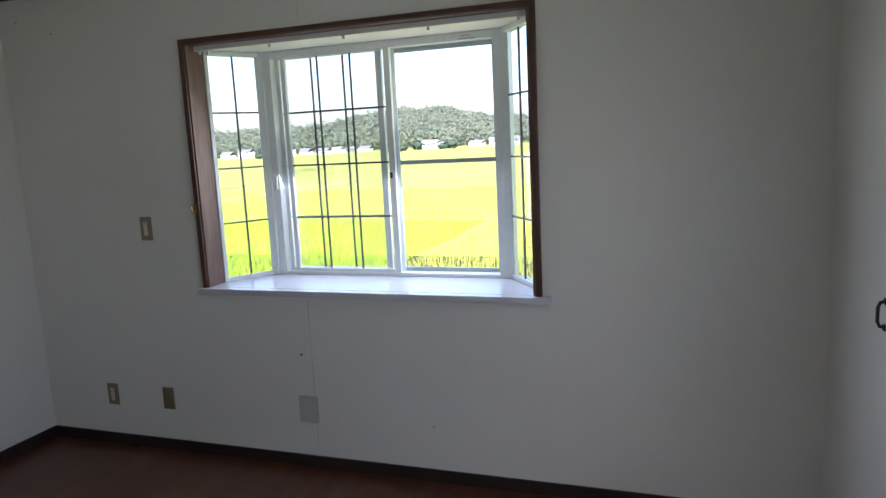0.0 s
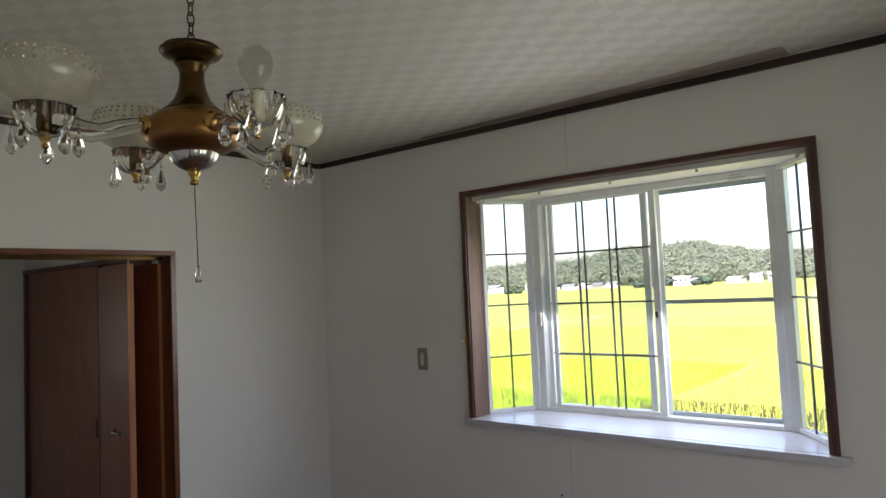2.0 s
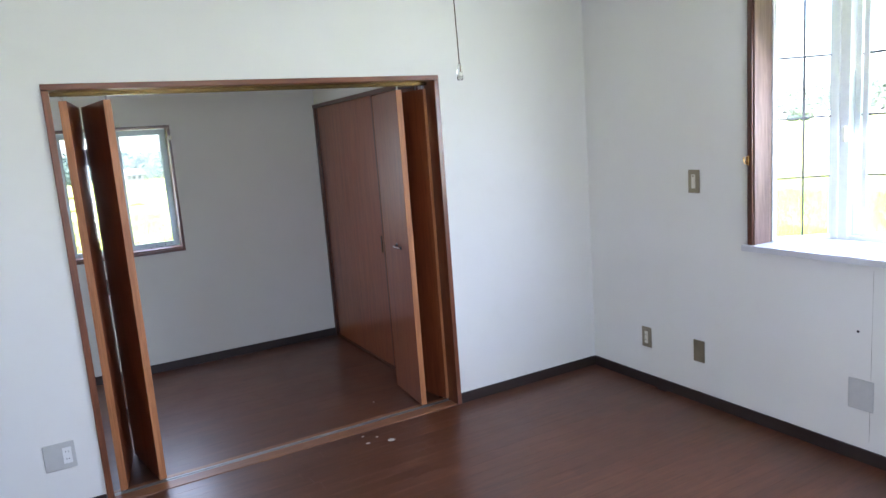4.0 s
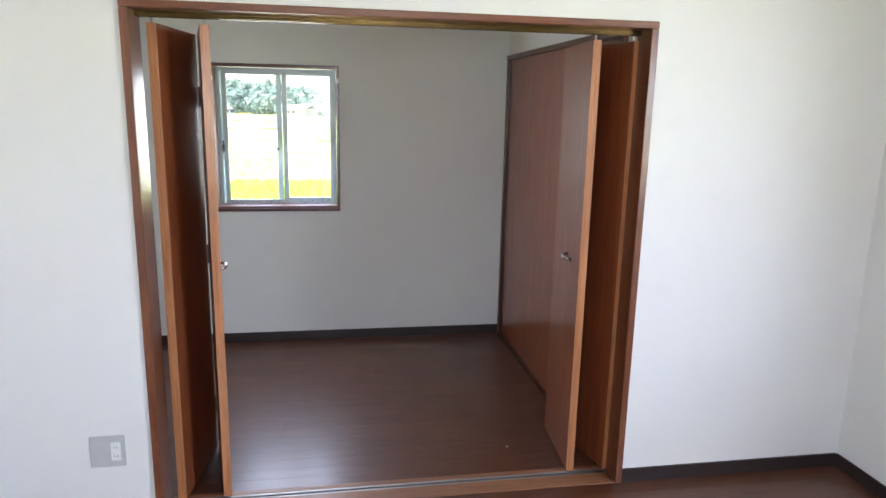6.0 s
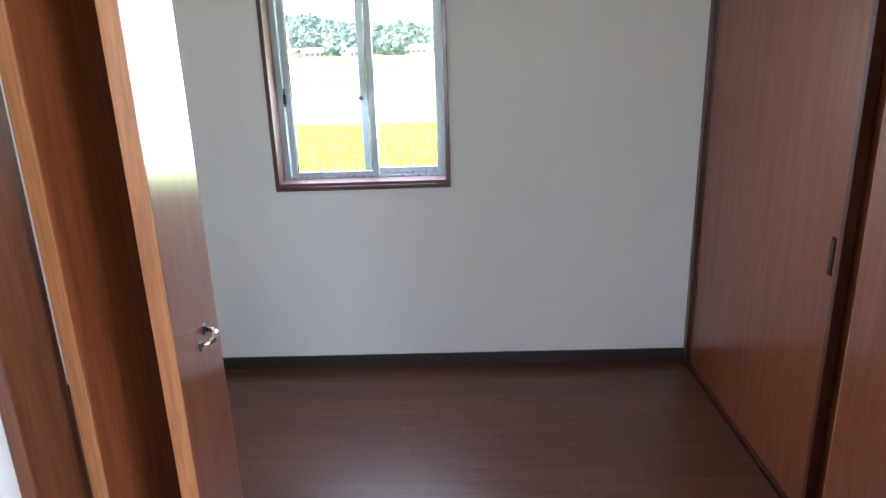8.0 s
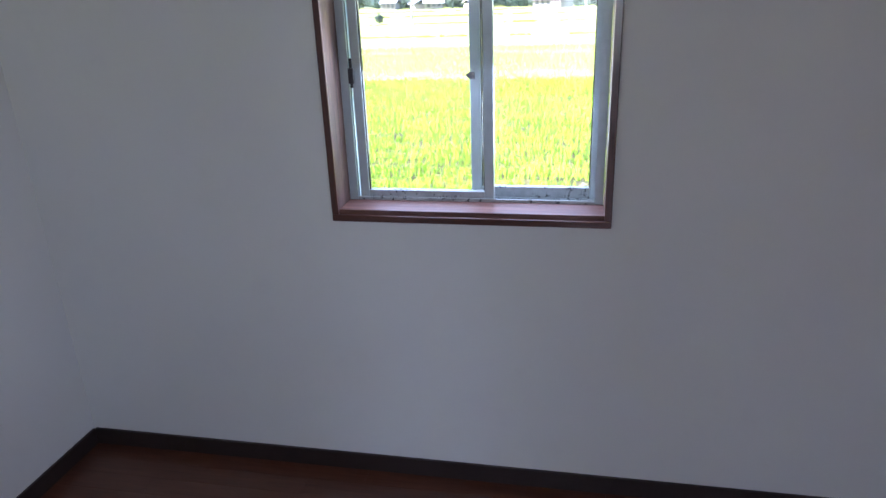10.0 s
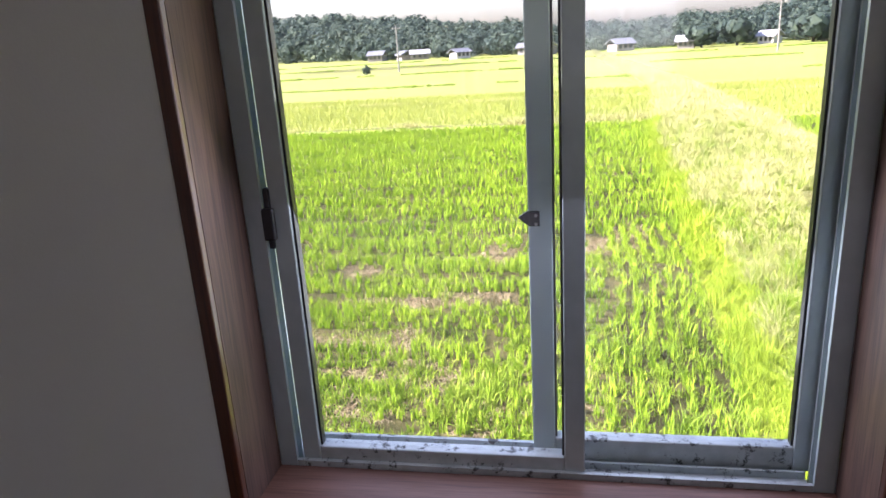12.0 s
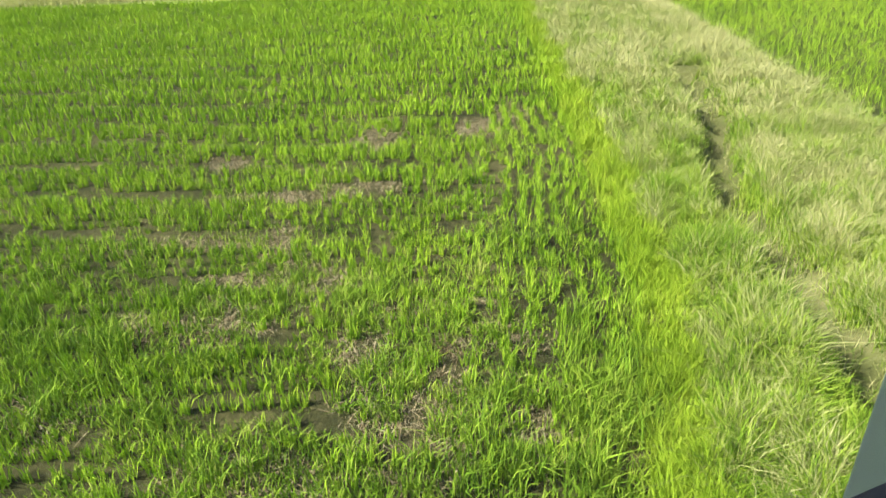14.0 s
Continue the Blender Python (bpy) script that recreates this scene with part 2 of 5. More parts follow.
_spots = ramp(_nt, tex_noise(_nt, world_pos(_nt), 55, 5, 0.7), [(0.56, (0, 0, 0)), (0.64, (1, 1, 1))])
_b = _nt.nodes["Principled BSDF"]
_nt.links.new(mix_col(_nt, _spots, _b.inputs["Base Color"].links[0].from_socket, (0.05, 0.055, 0.05)), _b.inputs["Base Color"])
M_alu_white = plain_mat("white_window_frame", (0.78, 0.80, 0.79), 0.4, vary=0.08)
M_lead = plain_mat("dark_lattice_bar", (0.10, 0.10, 0.11), 0.5)
M_steel = plain_mat("track_steel", (0.40, 0.38, 0.36), 0.5, metal=0.9)
M_chrome = plain_mat("chrome", (0.75, 0.75, 0.76), 0.12, metal=1.0, vary=0.05)
M_black = plain_mat("black_plastic", (0.02, 0.02, 0.022), 0.4)
M_bronze = plain_mat("dark_bronze", (0.110, 0.066, 0.020), 0.27, metal=0.9, vary=0.3)
M_copper = plain_mat("copper_lacquer", (0.34, 0.165, 0.055), 0.36, metal=0.95, vary=0.15)
M_gold = plain_mat("gilded_metal", (0.55, 0.33, 0.10), 0.25, metal=1.0)
M_silver = plain_mat("silver_ribbed", (0.6, 0.6, 0.58), 0.2, metal=1.0)
M_crystal = crystal_mat("cut_crystal", 0.03, (0.97, 0.97, 0.93))
M_frost = frosted_mat("frosted_glass")
M_bulb = glass_mat("clear_bulb_glass", (0.88, 0.875, 0.84), 0.02)
M_facet = plain_mat("cut_glass_facet", (0.62, 0.60, 0.50), 0.08, metal=0.5)
M_glass = glass_mat("window_glass", (0.97, 0.98, 0.975), 0.010)
M_glass_hazy = glass_mat("dusty_window_glass", (0.96, 0.975, 0.97), 0.045)
M_plate = plain_mat("gilt_switch_plate", (0.30, 0.255, 0.17), 0.4, metal=0.35)
M_ivory = plain_mat("ivory_plastic", (0.70, 0.66, 0.54), 0.4, vary=0.06)
M_grey = plain_mat("grey_plastic", (0.52, 0.52, 0.50), 0.5, vary=0.06)
M_rust = plain_mat("rusty_steel", (0.16, 0.10, 0.07), 0.6, metal=0.4, vary=0.4)
M_crack = plain_mat("seam_shadow_line", (0.30, 0.27, 0.23), 0.9)
M_paint_fleck = plain_mat("dried_paint", (0.6, 0.58, 0.55), 0.7)
M_rice = leaf_mat("rice_leaf", [(0.15, (0.068, 0.150, 0.009)), (0.45, (0.220, 0.375, 0.020)), (0.80, (0.420, 0.560, 0.045))], 0.35, 0.15, 0.6)
M_rice_far = leaf_mat("rice_leaf_far", [(0.15, (0.150, 0.195, 0.040)), (0.5, (0.300, 0.355, 0.070)), (0.85, (0.440, 0.455, 0.110))], 0.2, 0.25, 0.7)
M_weed = leaf_mat("weed_leaf", [(0.15, (0.045, 0.100, 0.010)), (0.4, (0.14, 0.25, 0.018)), (0.65, (0.28, 0.39, 0.040)), (0.9, (0.44, 0.47, 0.11))], 0.8, 0.2)
# Sunlight on the bank's south edge put into a brighter grass colour.
M_bank_sunlit = leaf_mat("sunlit_tint_bank_grass", [(0.15, (0.13, 0.22, 0.015)), (0.5, (0.29, 0.42, 0.028)), (0.85, (0.46, 0.52, 0.07))], 0.8, 0.3)
M_dry = leaf_mat("dry_grass", [(0.1, (0.19, 0.23, 0.055)), (0.4, (0.36, 0.38, 0.13)), (0.7, (0.54, 0.51, 0.25)), (0.95, (0.68, 0.62, 0.38))], 0.5, 0.3)
# Distance haze put into the leaf colours: a blue lean first, then paler grey.
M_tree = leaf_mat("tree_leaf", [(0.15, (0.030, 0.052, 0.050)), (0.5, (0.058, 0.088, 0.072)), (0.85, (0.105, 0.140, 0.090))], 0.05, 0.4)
M_tree_hazed = leaf_mat("hazed_woodland_leaf", [(0.15, (0.150, 0.180, 0.150)), (0.5, (0.195, 0.230, 0.175)), (0.85, (0.250, 0.280, 0.195))], 0.02, 0.65)
# Hill ground lightened for the same distance haze.
M_hill = soil_mat("hill_ground", [(0.3, (0.09, 0.12, 0.075)), (0.7, (0.14, 0.18, 0.10))], 0.02, 0.3)
M_straw = leaf_mat("flattened_straw", [(0.1, (0.12, 0.085, 0.045)), (0.5, (0.27, 0.21, 0.12)), (0.9, (0.55, 0.48, 0.32))], 2.0, 0.1)
M_paddy = soil_mat("paddy_mud_and_straw", [(0.36, (0.016, 0.018, 0.007)), (0.48, (0.036, 0.037, 0.013)), (0.58, (0.066, 0.062, 0.024)), (0.68, (0.13, 0.112, 0.05)), (0.80, (0.26, 0.225, 0.13))], 0.8, 9.0)
M_field = soil_mat("far_rice", [(0.3, (0.130, 0.160, 0.040)), (0.5, (0.180, 0.210, 0.055)), (0.72, (0.25, 0.255, 0.085))], 0.04, 0.7)
M_levee = soil_mat("levee_grass", [(0.3, (0.043, 0.054, 0.014)), (0.5, (0.101, 0.108, 0.036)), (0.75, (0.216, 0.194, 0.094))], 0.3, 4.0)
M_trunk = plain_mat("bark", (0.09, 0.065, 0.045), 0.9, vary=0.4)
M_pole = plain_mat("concrete_pole", (0.25, 0.24, 0.22), 0.8)
M_house_wall = plain_mat("house_plaster", (0.58, 0.57, 0.55), 0.8, scale=1)
M_house_roof = plain_mat("roof_tile", (0.12, 0.13, 0.15), 0.6, scale=2)
M_house_glass = plain_mat("house_window", (0.05, 0.06, 0.07), 0.15)


# ---- builders ----
def box(bm, x0, x1, y0, y1, z0, z1):
    vs = [bm.verts.new((x, y, z)) for x in (x0, x1) for y in (y0, y1) for z in (z0, z1)]
    for f in ((0, 1, 3, 2), (4, 6, 7, 5), (0, 4, 5, 1), (2, 3, 7, 6), (0, 2, 6, 4), (1, 5, 7, 3)):
        bm.faces.new([vs[i] for i in f])
    return bm


def soft_box(x0, x1, y0, y1, z0, z1, r=0.002, seg=2):
    bm = box(bmesh.new(), x0, x1, y0, y1, z0, z1)
    bmesh.ops.bevel(bm, geom=bm.edges[:], offset=r, segments=seg, affect='EDGES', profile=0.5)
    return bm


def prism(bm, pts, z0, z1):
    """A flat outline in plan, raised from z0 to z1."""
    lo, hi = [bm.verts.new((x, y, z0)) for x, y in pts], [bm.verts.new((x, y, z1)) for x, y in pts]
    bm.faces.new(lo[::-1])
    bm.faces.new(hi)
    for i in range(len(pts)):
        j = (i + 1) % len(pts)
        bm.faces.new((lo[i], lo[j], hi[j], hi[i]))
    bmesh.ops.recalc_face_normals(bm, faces=bm.faces[:])
    return bm


def lathe(bm, profile, segs=24, cx=0.0, cy=0.0, rib=0.0, ribs=0):
    rings = []
    for r, z in profile:
        ring = []
        for i in range(segs):
            a = 2 * math.pi * i / segs
            rr = r * (1 + (rib * math.cos(ribs * a) if ribs else 0))
            ring.append(bm.verts.new((cx + rr * math.cos(a), cy + rr * math.sin(a), z)))
        rings.append(ring)
    for a, b in zip(rings, rings[1:]):
        for i in range(segs):
            j = (i + 1) % segs
            bm.faces.new((a[i], a[j], b[j], b[i]))
    for ring, flip in ((rings[0], True), (rings[-1], False)):
        if profile[0 if flip else -1][0] > 1e-4:
            bm.faces.new(ring[::-1] if flip else ring)
    bmesh.ops.remove_doubles(bm, verts=bm.verts[:], dist=1e-5)
    return bm


def tube(bm, pts, r, segs=8):
    pts = [Vector(p) for p in pts]
    rings = []
    for i, p in enumerate(pts):
        d = (pts[min(i + 1, len(pts) - 1)] - pts[max(i - 1, 0)]).normalized()
        u = d.orthogonal().normalized()
        if rings:
            u = (last_u - d * last_u.dot(d)).normalized()
        last_u, w = u, d.cross(u)
        rr = r[i] if isinstance(r, (list, tuple)) else r
        rings.append([bm.verts.new(p + rr * (math.cos(2 * math.pi * k / segs) * u + math.sin(2 * math.pi * k / segs) * w)) for k in range(segs)])
    for a, b in zip(rings, rings[1:]):
        for k in range(segs):
            j = (k + 1) % segs
            bm.faces.new((a[k], a[j], b[j], b[k]))
    bm.faces.new(rings[0][::-1])
    bm.faces.new(rings[-1])
    return bm


def mesh_of(name, bm, material, smooth=False):
    me = bpy.data.meshes.new(name)
    bm.to_mesh(me)
    bm.free()
    me.materials.append(material)
    if smooth:
        me.shade_smooth()
    return me


def part(name, bm, material, parent=None, label="", smooth=False):
    ob = new(name, mesh_of(name, bm, material, smooth))
    ob.parent = parent
    if label:
        ob["label"] = label
    return ob


def thing(name, place, label, category, group="", kind=""):
    e = new(name)
    e.location = place
    return tagged(e, label, category, group, kind)


def structure(name, bm, material, label, category):
    return tagged(part(name, bm, material), label, category, kind="structure")


def holed(axis, t0, t1, a0, a1, z0, z1, holes):
    """A wall slab across `axis`, from t0 to t1, along the other plan axis from a0 to a1, with openings (a, b, low, high)."""
    bm = bmesh.new()
    cuts = sorted({a0, a1, *[h[0] for h in holes], *[h[1] for h in holes]})
    for a, b in zip(cuts, cuts[1:]):
        spans = sorted((h[2], h[3]) for h in holes if h[0] <= a + 1e-6 and h[1] >= b - 1e-6)
        lo = z0
        for s, e in spans + [(z1, z1)]:
            if s > lo + 1e-6:
                if axis == 'y':
                    box(bm, a, b, t0, t1, lo, s)
                else:
                    box(bm, t0, t1, a, b, lo, s)
            lo = e
    bmesh.ops.remove_doubles(bm, verts=bm.verts[:], dist=1e-5)
    return bm

# ---- the building ----
M_strip = paper_mat("bare_paper", (0.46, 0.38, 0.31), (0.38, 0.30, 0.24))
CEIL = 2.44
bay = (1.149, 2.845, 0.874, 2.10)
win = (-2.89, -2.152, 0.871, 1.739)
gate = (-2.85, -1.038, 0.0, 1.832)
wall_north = structure("wall_north", holed('y', 0, 0.15, 0, 3.92, 0, CEIL, [bay]), M_wall, "white papered wall with a bay window", "wall")
wall_partition = structure("wall_partition", holed('x', -0.12, 0, -3.87, 0.15, 0, CEIL, [gate]), M_wall, "white papered partition wall with a wide folding-door opening", "wall")
east = (-2.45, -1.45, 0.95, 1.95)
structure("wall_east", holed('x', 3.92, 4.07, -3.79, 0.15, 0, CEIL, [east]), M_wall, "white papered wall with a window", "wall")
structure("wall_south", box(bmesh.new(), 0, 3.92, -3.79, -3.64, 0, CEIL), M_wall, "plain white papered wall", "wall")
wall_west = structure("wall_west", holed('x', -2.07, -1.918, -4.02, 0.15, 0, CEIL, [win]), M_wall_b, "white papered wall with a small sliding window", "wall")
structure("wall_small_room_south", box(bmesh.new(), -1.918, -0.12, -4.02, -3.87, 0, CEIL), M_wall_b, "plain white papered wall", "wall")
structure("wall_closet_front", holed('y', -1.06, -0.96, -1.918, -0.12, 0, CEIL, [(-1.918, -0.16, 0.0, 1.822)]), M_wall_b, "white papered wall above the closet doors", "wall")
structure("wall_closet_back", box(bmesh.new(), -1.918, -0.12, 0.0, 0.15, 0, CEIL), M_wall_b, "outer wall behind the closet", "wall")
structure("ceiling", box(bmesh.new(), -2.07, 4.07, -4.02, 0.15, CEIL, CEIL + 0.12), M_ceil, "cream embossed paper ceiling in a woven block pattern", "ceiling")
structure("roof", box(bmesh.new(), -2.07, 4.07, -4.02, 0.15, CEIL + 0.124, CEIL + 0.3), M_house_roof, "flat grey roof slab", "roof")
structure("wall_lower_storey", box(bmesh.new(), -2.07, 4.07, -4.02, 0.15, -3.3, -0.2), M_house_wall, "plain plastered lower storey", "wall")
floor = structure("floor", box(bmesh.new(), -2.07, 4.07, -4.02, 0.15, -0.196, -0.014), M_floor_gap, "dark brown wooden board floor, glossy and worn", "floor")


def skirting(name, runs):
    bm = bmesh.new()
    for r in runs:
        box(bm, *r)
    return structure(name, bm, M_base, "dark brown skirting board", "skirting")


skirting("baseboard_north", [(0.009, 3.911, -0.009, -0.0005, -0.01, 0.06)])
skirting("baseboard_partition", [(0.0005, 0.009, -1.019, -0.009, -0.01, 0.06), (0.0005, 0.009, -3.631, -2.869, -0.01, 0.06)])
skirting("baseboard_east", [(3.911, 3.9195, -3.631, -0.009, -0.01, 0.06)])
skirting("baseboard_south", [(0.009, 3.911, -3.6395, -3.631, -0.01, 0.06)])
skirting("baseboard_west", [(-1.9175, -1.909, -3.861, -1.062, -0.01, 0.06)])
skirting("baseboard_small_room_south", [(-1.909, -0.129, -3.8695, -3.861, -0.01, 0.06)])
skirting("baseboard_small_room_east", [(-0.129, -0.1205, -3.861, -2.88, -0.01, 0.06)])
for nm, r, m in (("trim_north", (0.018, 3.902, -0.018, -0.0005, 2.396, 2.4285), M_mould), ("trim_partition", (0.0005, 0.018, -3.622, -0.0005, 2.396, 2.4285), M_mould),
                 ("trim_east", (3.902, 3.9195, -3.622, -0.0005, 2.396, 2.4285), M_mould), ("trim_south", (0.0005, 3.9195, -3.6395, -3.622, 2.396, 2.4285), M_mould)):
    structure(nm, soft_box(*r, r=0.004), m, "dark stained ceiling moulding", "moulding")
# pale bare strip of ceiling paper beside the moulding
structure("trim_ceiling_strip", prism(bmesh.new(), [(0.9, -0.001), (2.78, -0.001), (2.78, -0.115), (2.74, -0.125), (0.9, -0.03)], 2.437, 2.4395), M_strip, "bare strip of brownish paper along the ceiling edge", "paper strip")

# open joints of the wallpaper above and below the bay window
for z0, z1, x in ((2.13, 2.395, 1.785), (0.10, 0.845, 1.715)):
    bm = bmesh.new()
    n = 14
    left = [bm.verts.new((x + 0.004 * noise.noise(Vector((0, 0, z0 + (z1 - z0) * i / n * 4))), -0.0012, z0 + (z1 - z0) * i / n)) for i in range(n + 1)]
    right = [bm.verts.new((v.co.x + 0.0012 + 0.001 * random.random(), -0.002, v.co.z)) for v in left]
    for i in range(n):
        bm.faces.new((left[i], right[i], right[i + 1], left[i + 1]))
    bmesh.ops.solidify(bm, geom=bm.faces[:], thickness=0.0008)
    part("wallpaper_seam", bm, M_crack, wall_north)

# ---- opening between the rooms ----
casing = thing("door_1", (0, 0, 0), "dark red-brown wooden casing round the folding-door opening", "door frame", kind="structure")
Y0, Y1, ZT = -2.868, -1.020, 1.85
part("jamb", soft_box(-0.135, 0.012, Y0, Y0 + 0.028, 0, ZT - 0.026, 0.003), M_case_z, casing)
part("jamb", soft_box(-0.135, 0.012, Y1 - 0.028, Y1, 0, ZT - 0.026, 0.003), M_case_z, casing)
part("head", soft_box(-0.135, 0.012, Y0, Y1, ZT - 0.025, ZT, 0.003), M_case_y, casing)
part("threshold", soft_box(-0.07, 0.008, Y0 + 0.0285, Y1 - 0.0285, -0.012, 0.004, 0.002), M_thresh, casing)
part("threshold", soft_box(-0.135, -0.108, Y0 + 0.0285, Y1 - 0.0285, -0.012, 0.003, 0.002), M_thresh, casing)
part("floor_track", box(box(bmesh.new(), -0.107, -0.094, Y0 + 0.03, Y1 - 0.03, -0.012, 0.0015), -0.082, -0.0705, Y0 + 0.03, Y1 - 0.03, -0.012, 0.0015), M_steel, casing)
bm = bmesh.new()
for a, b in ((-0.108, -0.104), (-0.076, -0.072)):
    box(bm, a, b, Y0 + 0.029, Y1 - 0.029, ZT - 0.043, ZT - 0.0255)
box(bm, -0.104, -0.076, Y0 + 0.029, Y1 - 0.029, ZT - 0.0285, ZT - 0.0255)
part("head_track", bm, M_bronze, casing)


def fold_leaf(near, far, side, handle):
    """One leaf, from its edge at the track to the fold; the handle sits on the given side."""
    near, far = Vector((*near, 0)), Vector((*far, 0))
    d = far - near
    w, t, h0, h1 = d.length, 0.032, 0.012, 1.789
    ob = part("leaf", soft_box(0.0035, w - 0.0035, -t / 2, t / 2, h0, h1, 0.0015), M_door, None)
    part("edge_strip", soft_box(-0.001, 0.003, -t / 2, t / 2, h0, h1, 0.0012), M_door_edge, ob, "pale orange-brown wooden edge strip")
    part("edge_strip", soft_box(w - 0.003, w + 0.001, -t / 2, t / 2, h0, h1, 0.0012), M_door_edge, ob, "pale orange-brown wooden edge strip")
    if handle:
        s = side * t / 2
        xh = w - 0.248 if side > 0 else w - 0.19
        zh = 0.028 if side > 0 else 0.0
        bm = tube(bmesh.new(), [(xh + 0.028, s, zh + 0.900), (xh + 0.024, s + side * 0.018, zh + 0.898), (xh + 0.012, s + side * 0.026, zh + 0.896), (xh - 0.014, s + side * 0.024, zh + 0.891), (xh - 0.026, s + side * 0.014, zh + 0.888), (xh - 0.030, s, zh + 0.887)], [0.005, 0.006, 0.0075, 0.0075, 0.006, 0.005], 8)
        part("handle", bm, M_chrome, ob, "chrome bow handle", True)
        for zz, xx in ((zh + 0.900, xh + 0.028), (zh + 0.887, xh - 0.030)):
            bm = soft_box(xx - 0.010, xx + 0.010, s - 0.0005 if side > 0 else s - 0.004, s + 0.004 if side > 0 else s + 0.0005, zz - 0.009, zz + 0.009, 0.0015)
            part("handle_plate", bm, M_black, ob)
    ob.matrix_world = Matrix.Translation(near) @ Matrix.Rotation(math.atan2(d.y, d.x), 4, 'Z')
    return ob


for near1, near2, fold1, fold2, side in (((-0.092, -1.050), (-0.092, -1.212), (-0.495, -1.141), (-0.495, -1.177), 1), ((-0.092, -2.795), (-0.092, -2.624), (-0.495, -2.738), (-0.495, -2.701), -1)):
    pair = thing("folding_door", (0, 0, 0), "red-brown veneered folding door, folded open into the small room", "door", "folding doors")
    a = fold_leaf(near1, fold1, side, False)
    b = fold_leaf(near2, fold2, side, True)
    a.parent = b.parent = pair
    mid = (Vector(fold1) + Vector(fold2)) / 2
    for z in (0.22, 0.9, 1.55):
        part("hinge", tube(bmesh.new(), [(mid.x - 0.012, mid.y, z - 0.04), (mid.x - 0.012, mid.y, z + 0.04)], 0.006, 8), M_black, pair)
    for p in (near1, near2):
        bm = bmesh.new()
        lathe(bm, [(0.005, 1.789), (0.005, 1.812), (0.009, 1.813), (0.009, 1.822)], 10, p[0] - 0.02, p[1])
        part("top_pivot", bm, M_steel, pair)
        part("foot_pivot", lathe(bmesh.new(), [(0.006, 0.0016), (0.006, 0.012)], 10, p[0] - 0.02, p[1]), M_steel, pair)

# ---- closet doors of the small room ----
closet = thing("door_2", (0, 0, 0), "dark red-brown wooden closet door frame", "door frame", kind="structure")
part("jamb", soft_box(-1.9175, -1.885, -1.075, -0.96, 0, 1.82, 0.002), M_trim_z, closet)
part("jamb", soft_box(-0.185, -0.1605, -1.075, -0.96, 0, 1.82, 0.002), M_trim_z, closet)
part("head", soft_box(-1.9175, -0.1605, -1.078, -0.962, 1.8205, 1.847, 0.002), M_trim_x, closet)
part("threshold", soft_box(-1.884, -0.186, -1.068, -0.962, -0.012, 0.012, 0.002), M_trim_x, closet)
for x0, x1, y, px in ((-1.884, -0.80, -1.058, -0.845), (-0.885, -0.186, -1.02, -0.27)):
    d = thing("sliding_door", (0, 0, 0), "red-brown veneered sliding closet door, closed", "door", "closet doors")
    part("panel", soft_box(x0 + 0.022, x1 - 0.022, y, y + 0.03, 0.014, 1.8195, 0.001), M_door, d)
    part("stile", soft_box(x0, x0 + 0.0215, y - 0.003, y + 0.033, 0.014, 1.8195, 0.002), M_trim_z, d)
    part("stile", soft_box(x1 - 0.0215, x1, y - 0.003, y + 0.033, 0.014, 1.8195, 0.002), M_trim_z, d)
    pull = part("flush_pull", soft_box(px - 0.011, px + 0.011, y - 0.003, y - 0.0005, 0.80, 0.912, 0.001), M_bronze, d)
    part("pull_recess", soft_box(px - 0.006, px + 0.006, y - 0.0038, y - 0.0031, 0.808, 0.904, 0.0003), M_black, pull)


# ---- bay window ----
def along(bm_boxes, p, q, name, material, parent, smooth=False):
    """Boxes drawn along x from p, turned to point at q in plan."""
    bm = bmesh.new()
    for b in bm_boxes:
        box(bm, *b)
    bmesh.ops.bevel(bm, geom=bm.edges[:], offset=0.0015, segments=1, affect='EDGES')
    ob = part(name, bm, material, parent)
    a = math.atan2(q[1] - p[1], q[0] - p[0])
    ob.matrix_world = Matrix.Translation((*p, 0)) @ Matrix.Rotation(a, 4, 'Z')
    return ob


bayw = thing("window_1", (0, 0, 0), "white-framed bay window with lattice bars, one half slid open", "window", kind="structure")
FY, FL, FR, Z0, Z1 = 0.35, 1.340, 2.635, 0.903, 2.062
SL, SR = (1.180, 0.105), (2.812, 0.105)
part("casing", soft_box(1.150, 1.180, -0.02, 0.105, 0.9035, 2.0745, 0.003), M_jamb, bayw, "weathered pinkish-brown wooden jamb")
part("casing", soft_box(2.812, 2.844, -0.02, 0.105, 0.9035, 2.0745, 0.003), M_jamb, bayw, "weathered pinkish-brown wooden jamb")
part("casing", soft_box(1.150, 2.844, -0.02, 0.105, 2.075, 2.0995, 0.003), M_trim_x, bayw)
part("casing_face", soft_box(1.147, 1.173, -0.030, -0.0205, 0.904, 2.101, 0.002), M_trim_z, bayw)
part("casing_face", soft_box(2.826, 2.852, -0.030, -0.0205, 0.904, 2.101, 0.002), M_trim_z, bayw)
part("casing_face", soft_box(1.174, 2.825, -0.030, -0.0205, 2.079, 2.101, 0.002), M_trim_x, bayw)
bm = prism(bmesh.new(), [(1.1495, -0.0005), (2.8445, -0.0005), (2.8445, 0.105), (2.70, 0.42), (1.27, 0.42), (1.1495, 0.105)], 0.8745, 0.903)
box(bm, 1.124, 2.886, -0.048, -0.0007, 0.8745, 0.903)
bmesh.ops.bevel(bm, geom=bm.edges[:], offset=0.003, segments=2, affect='EDGES')
part("sill_board", bm, M_sill, bayw, "glossy white sill board")
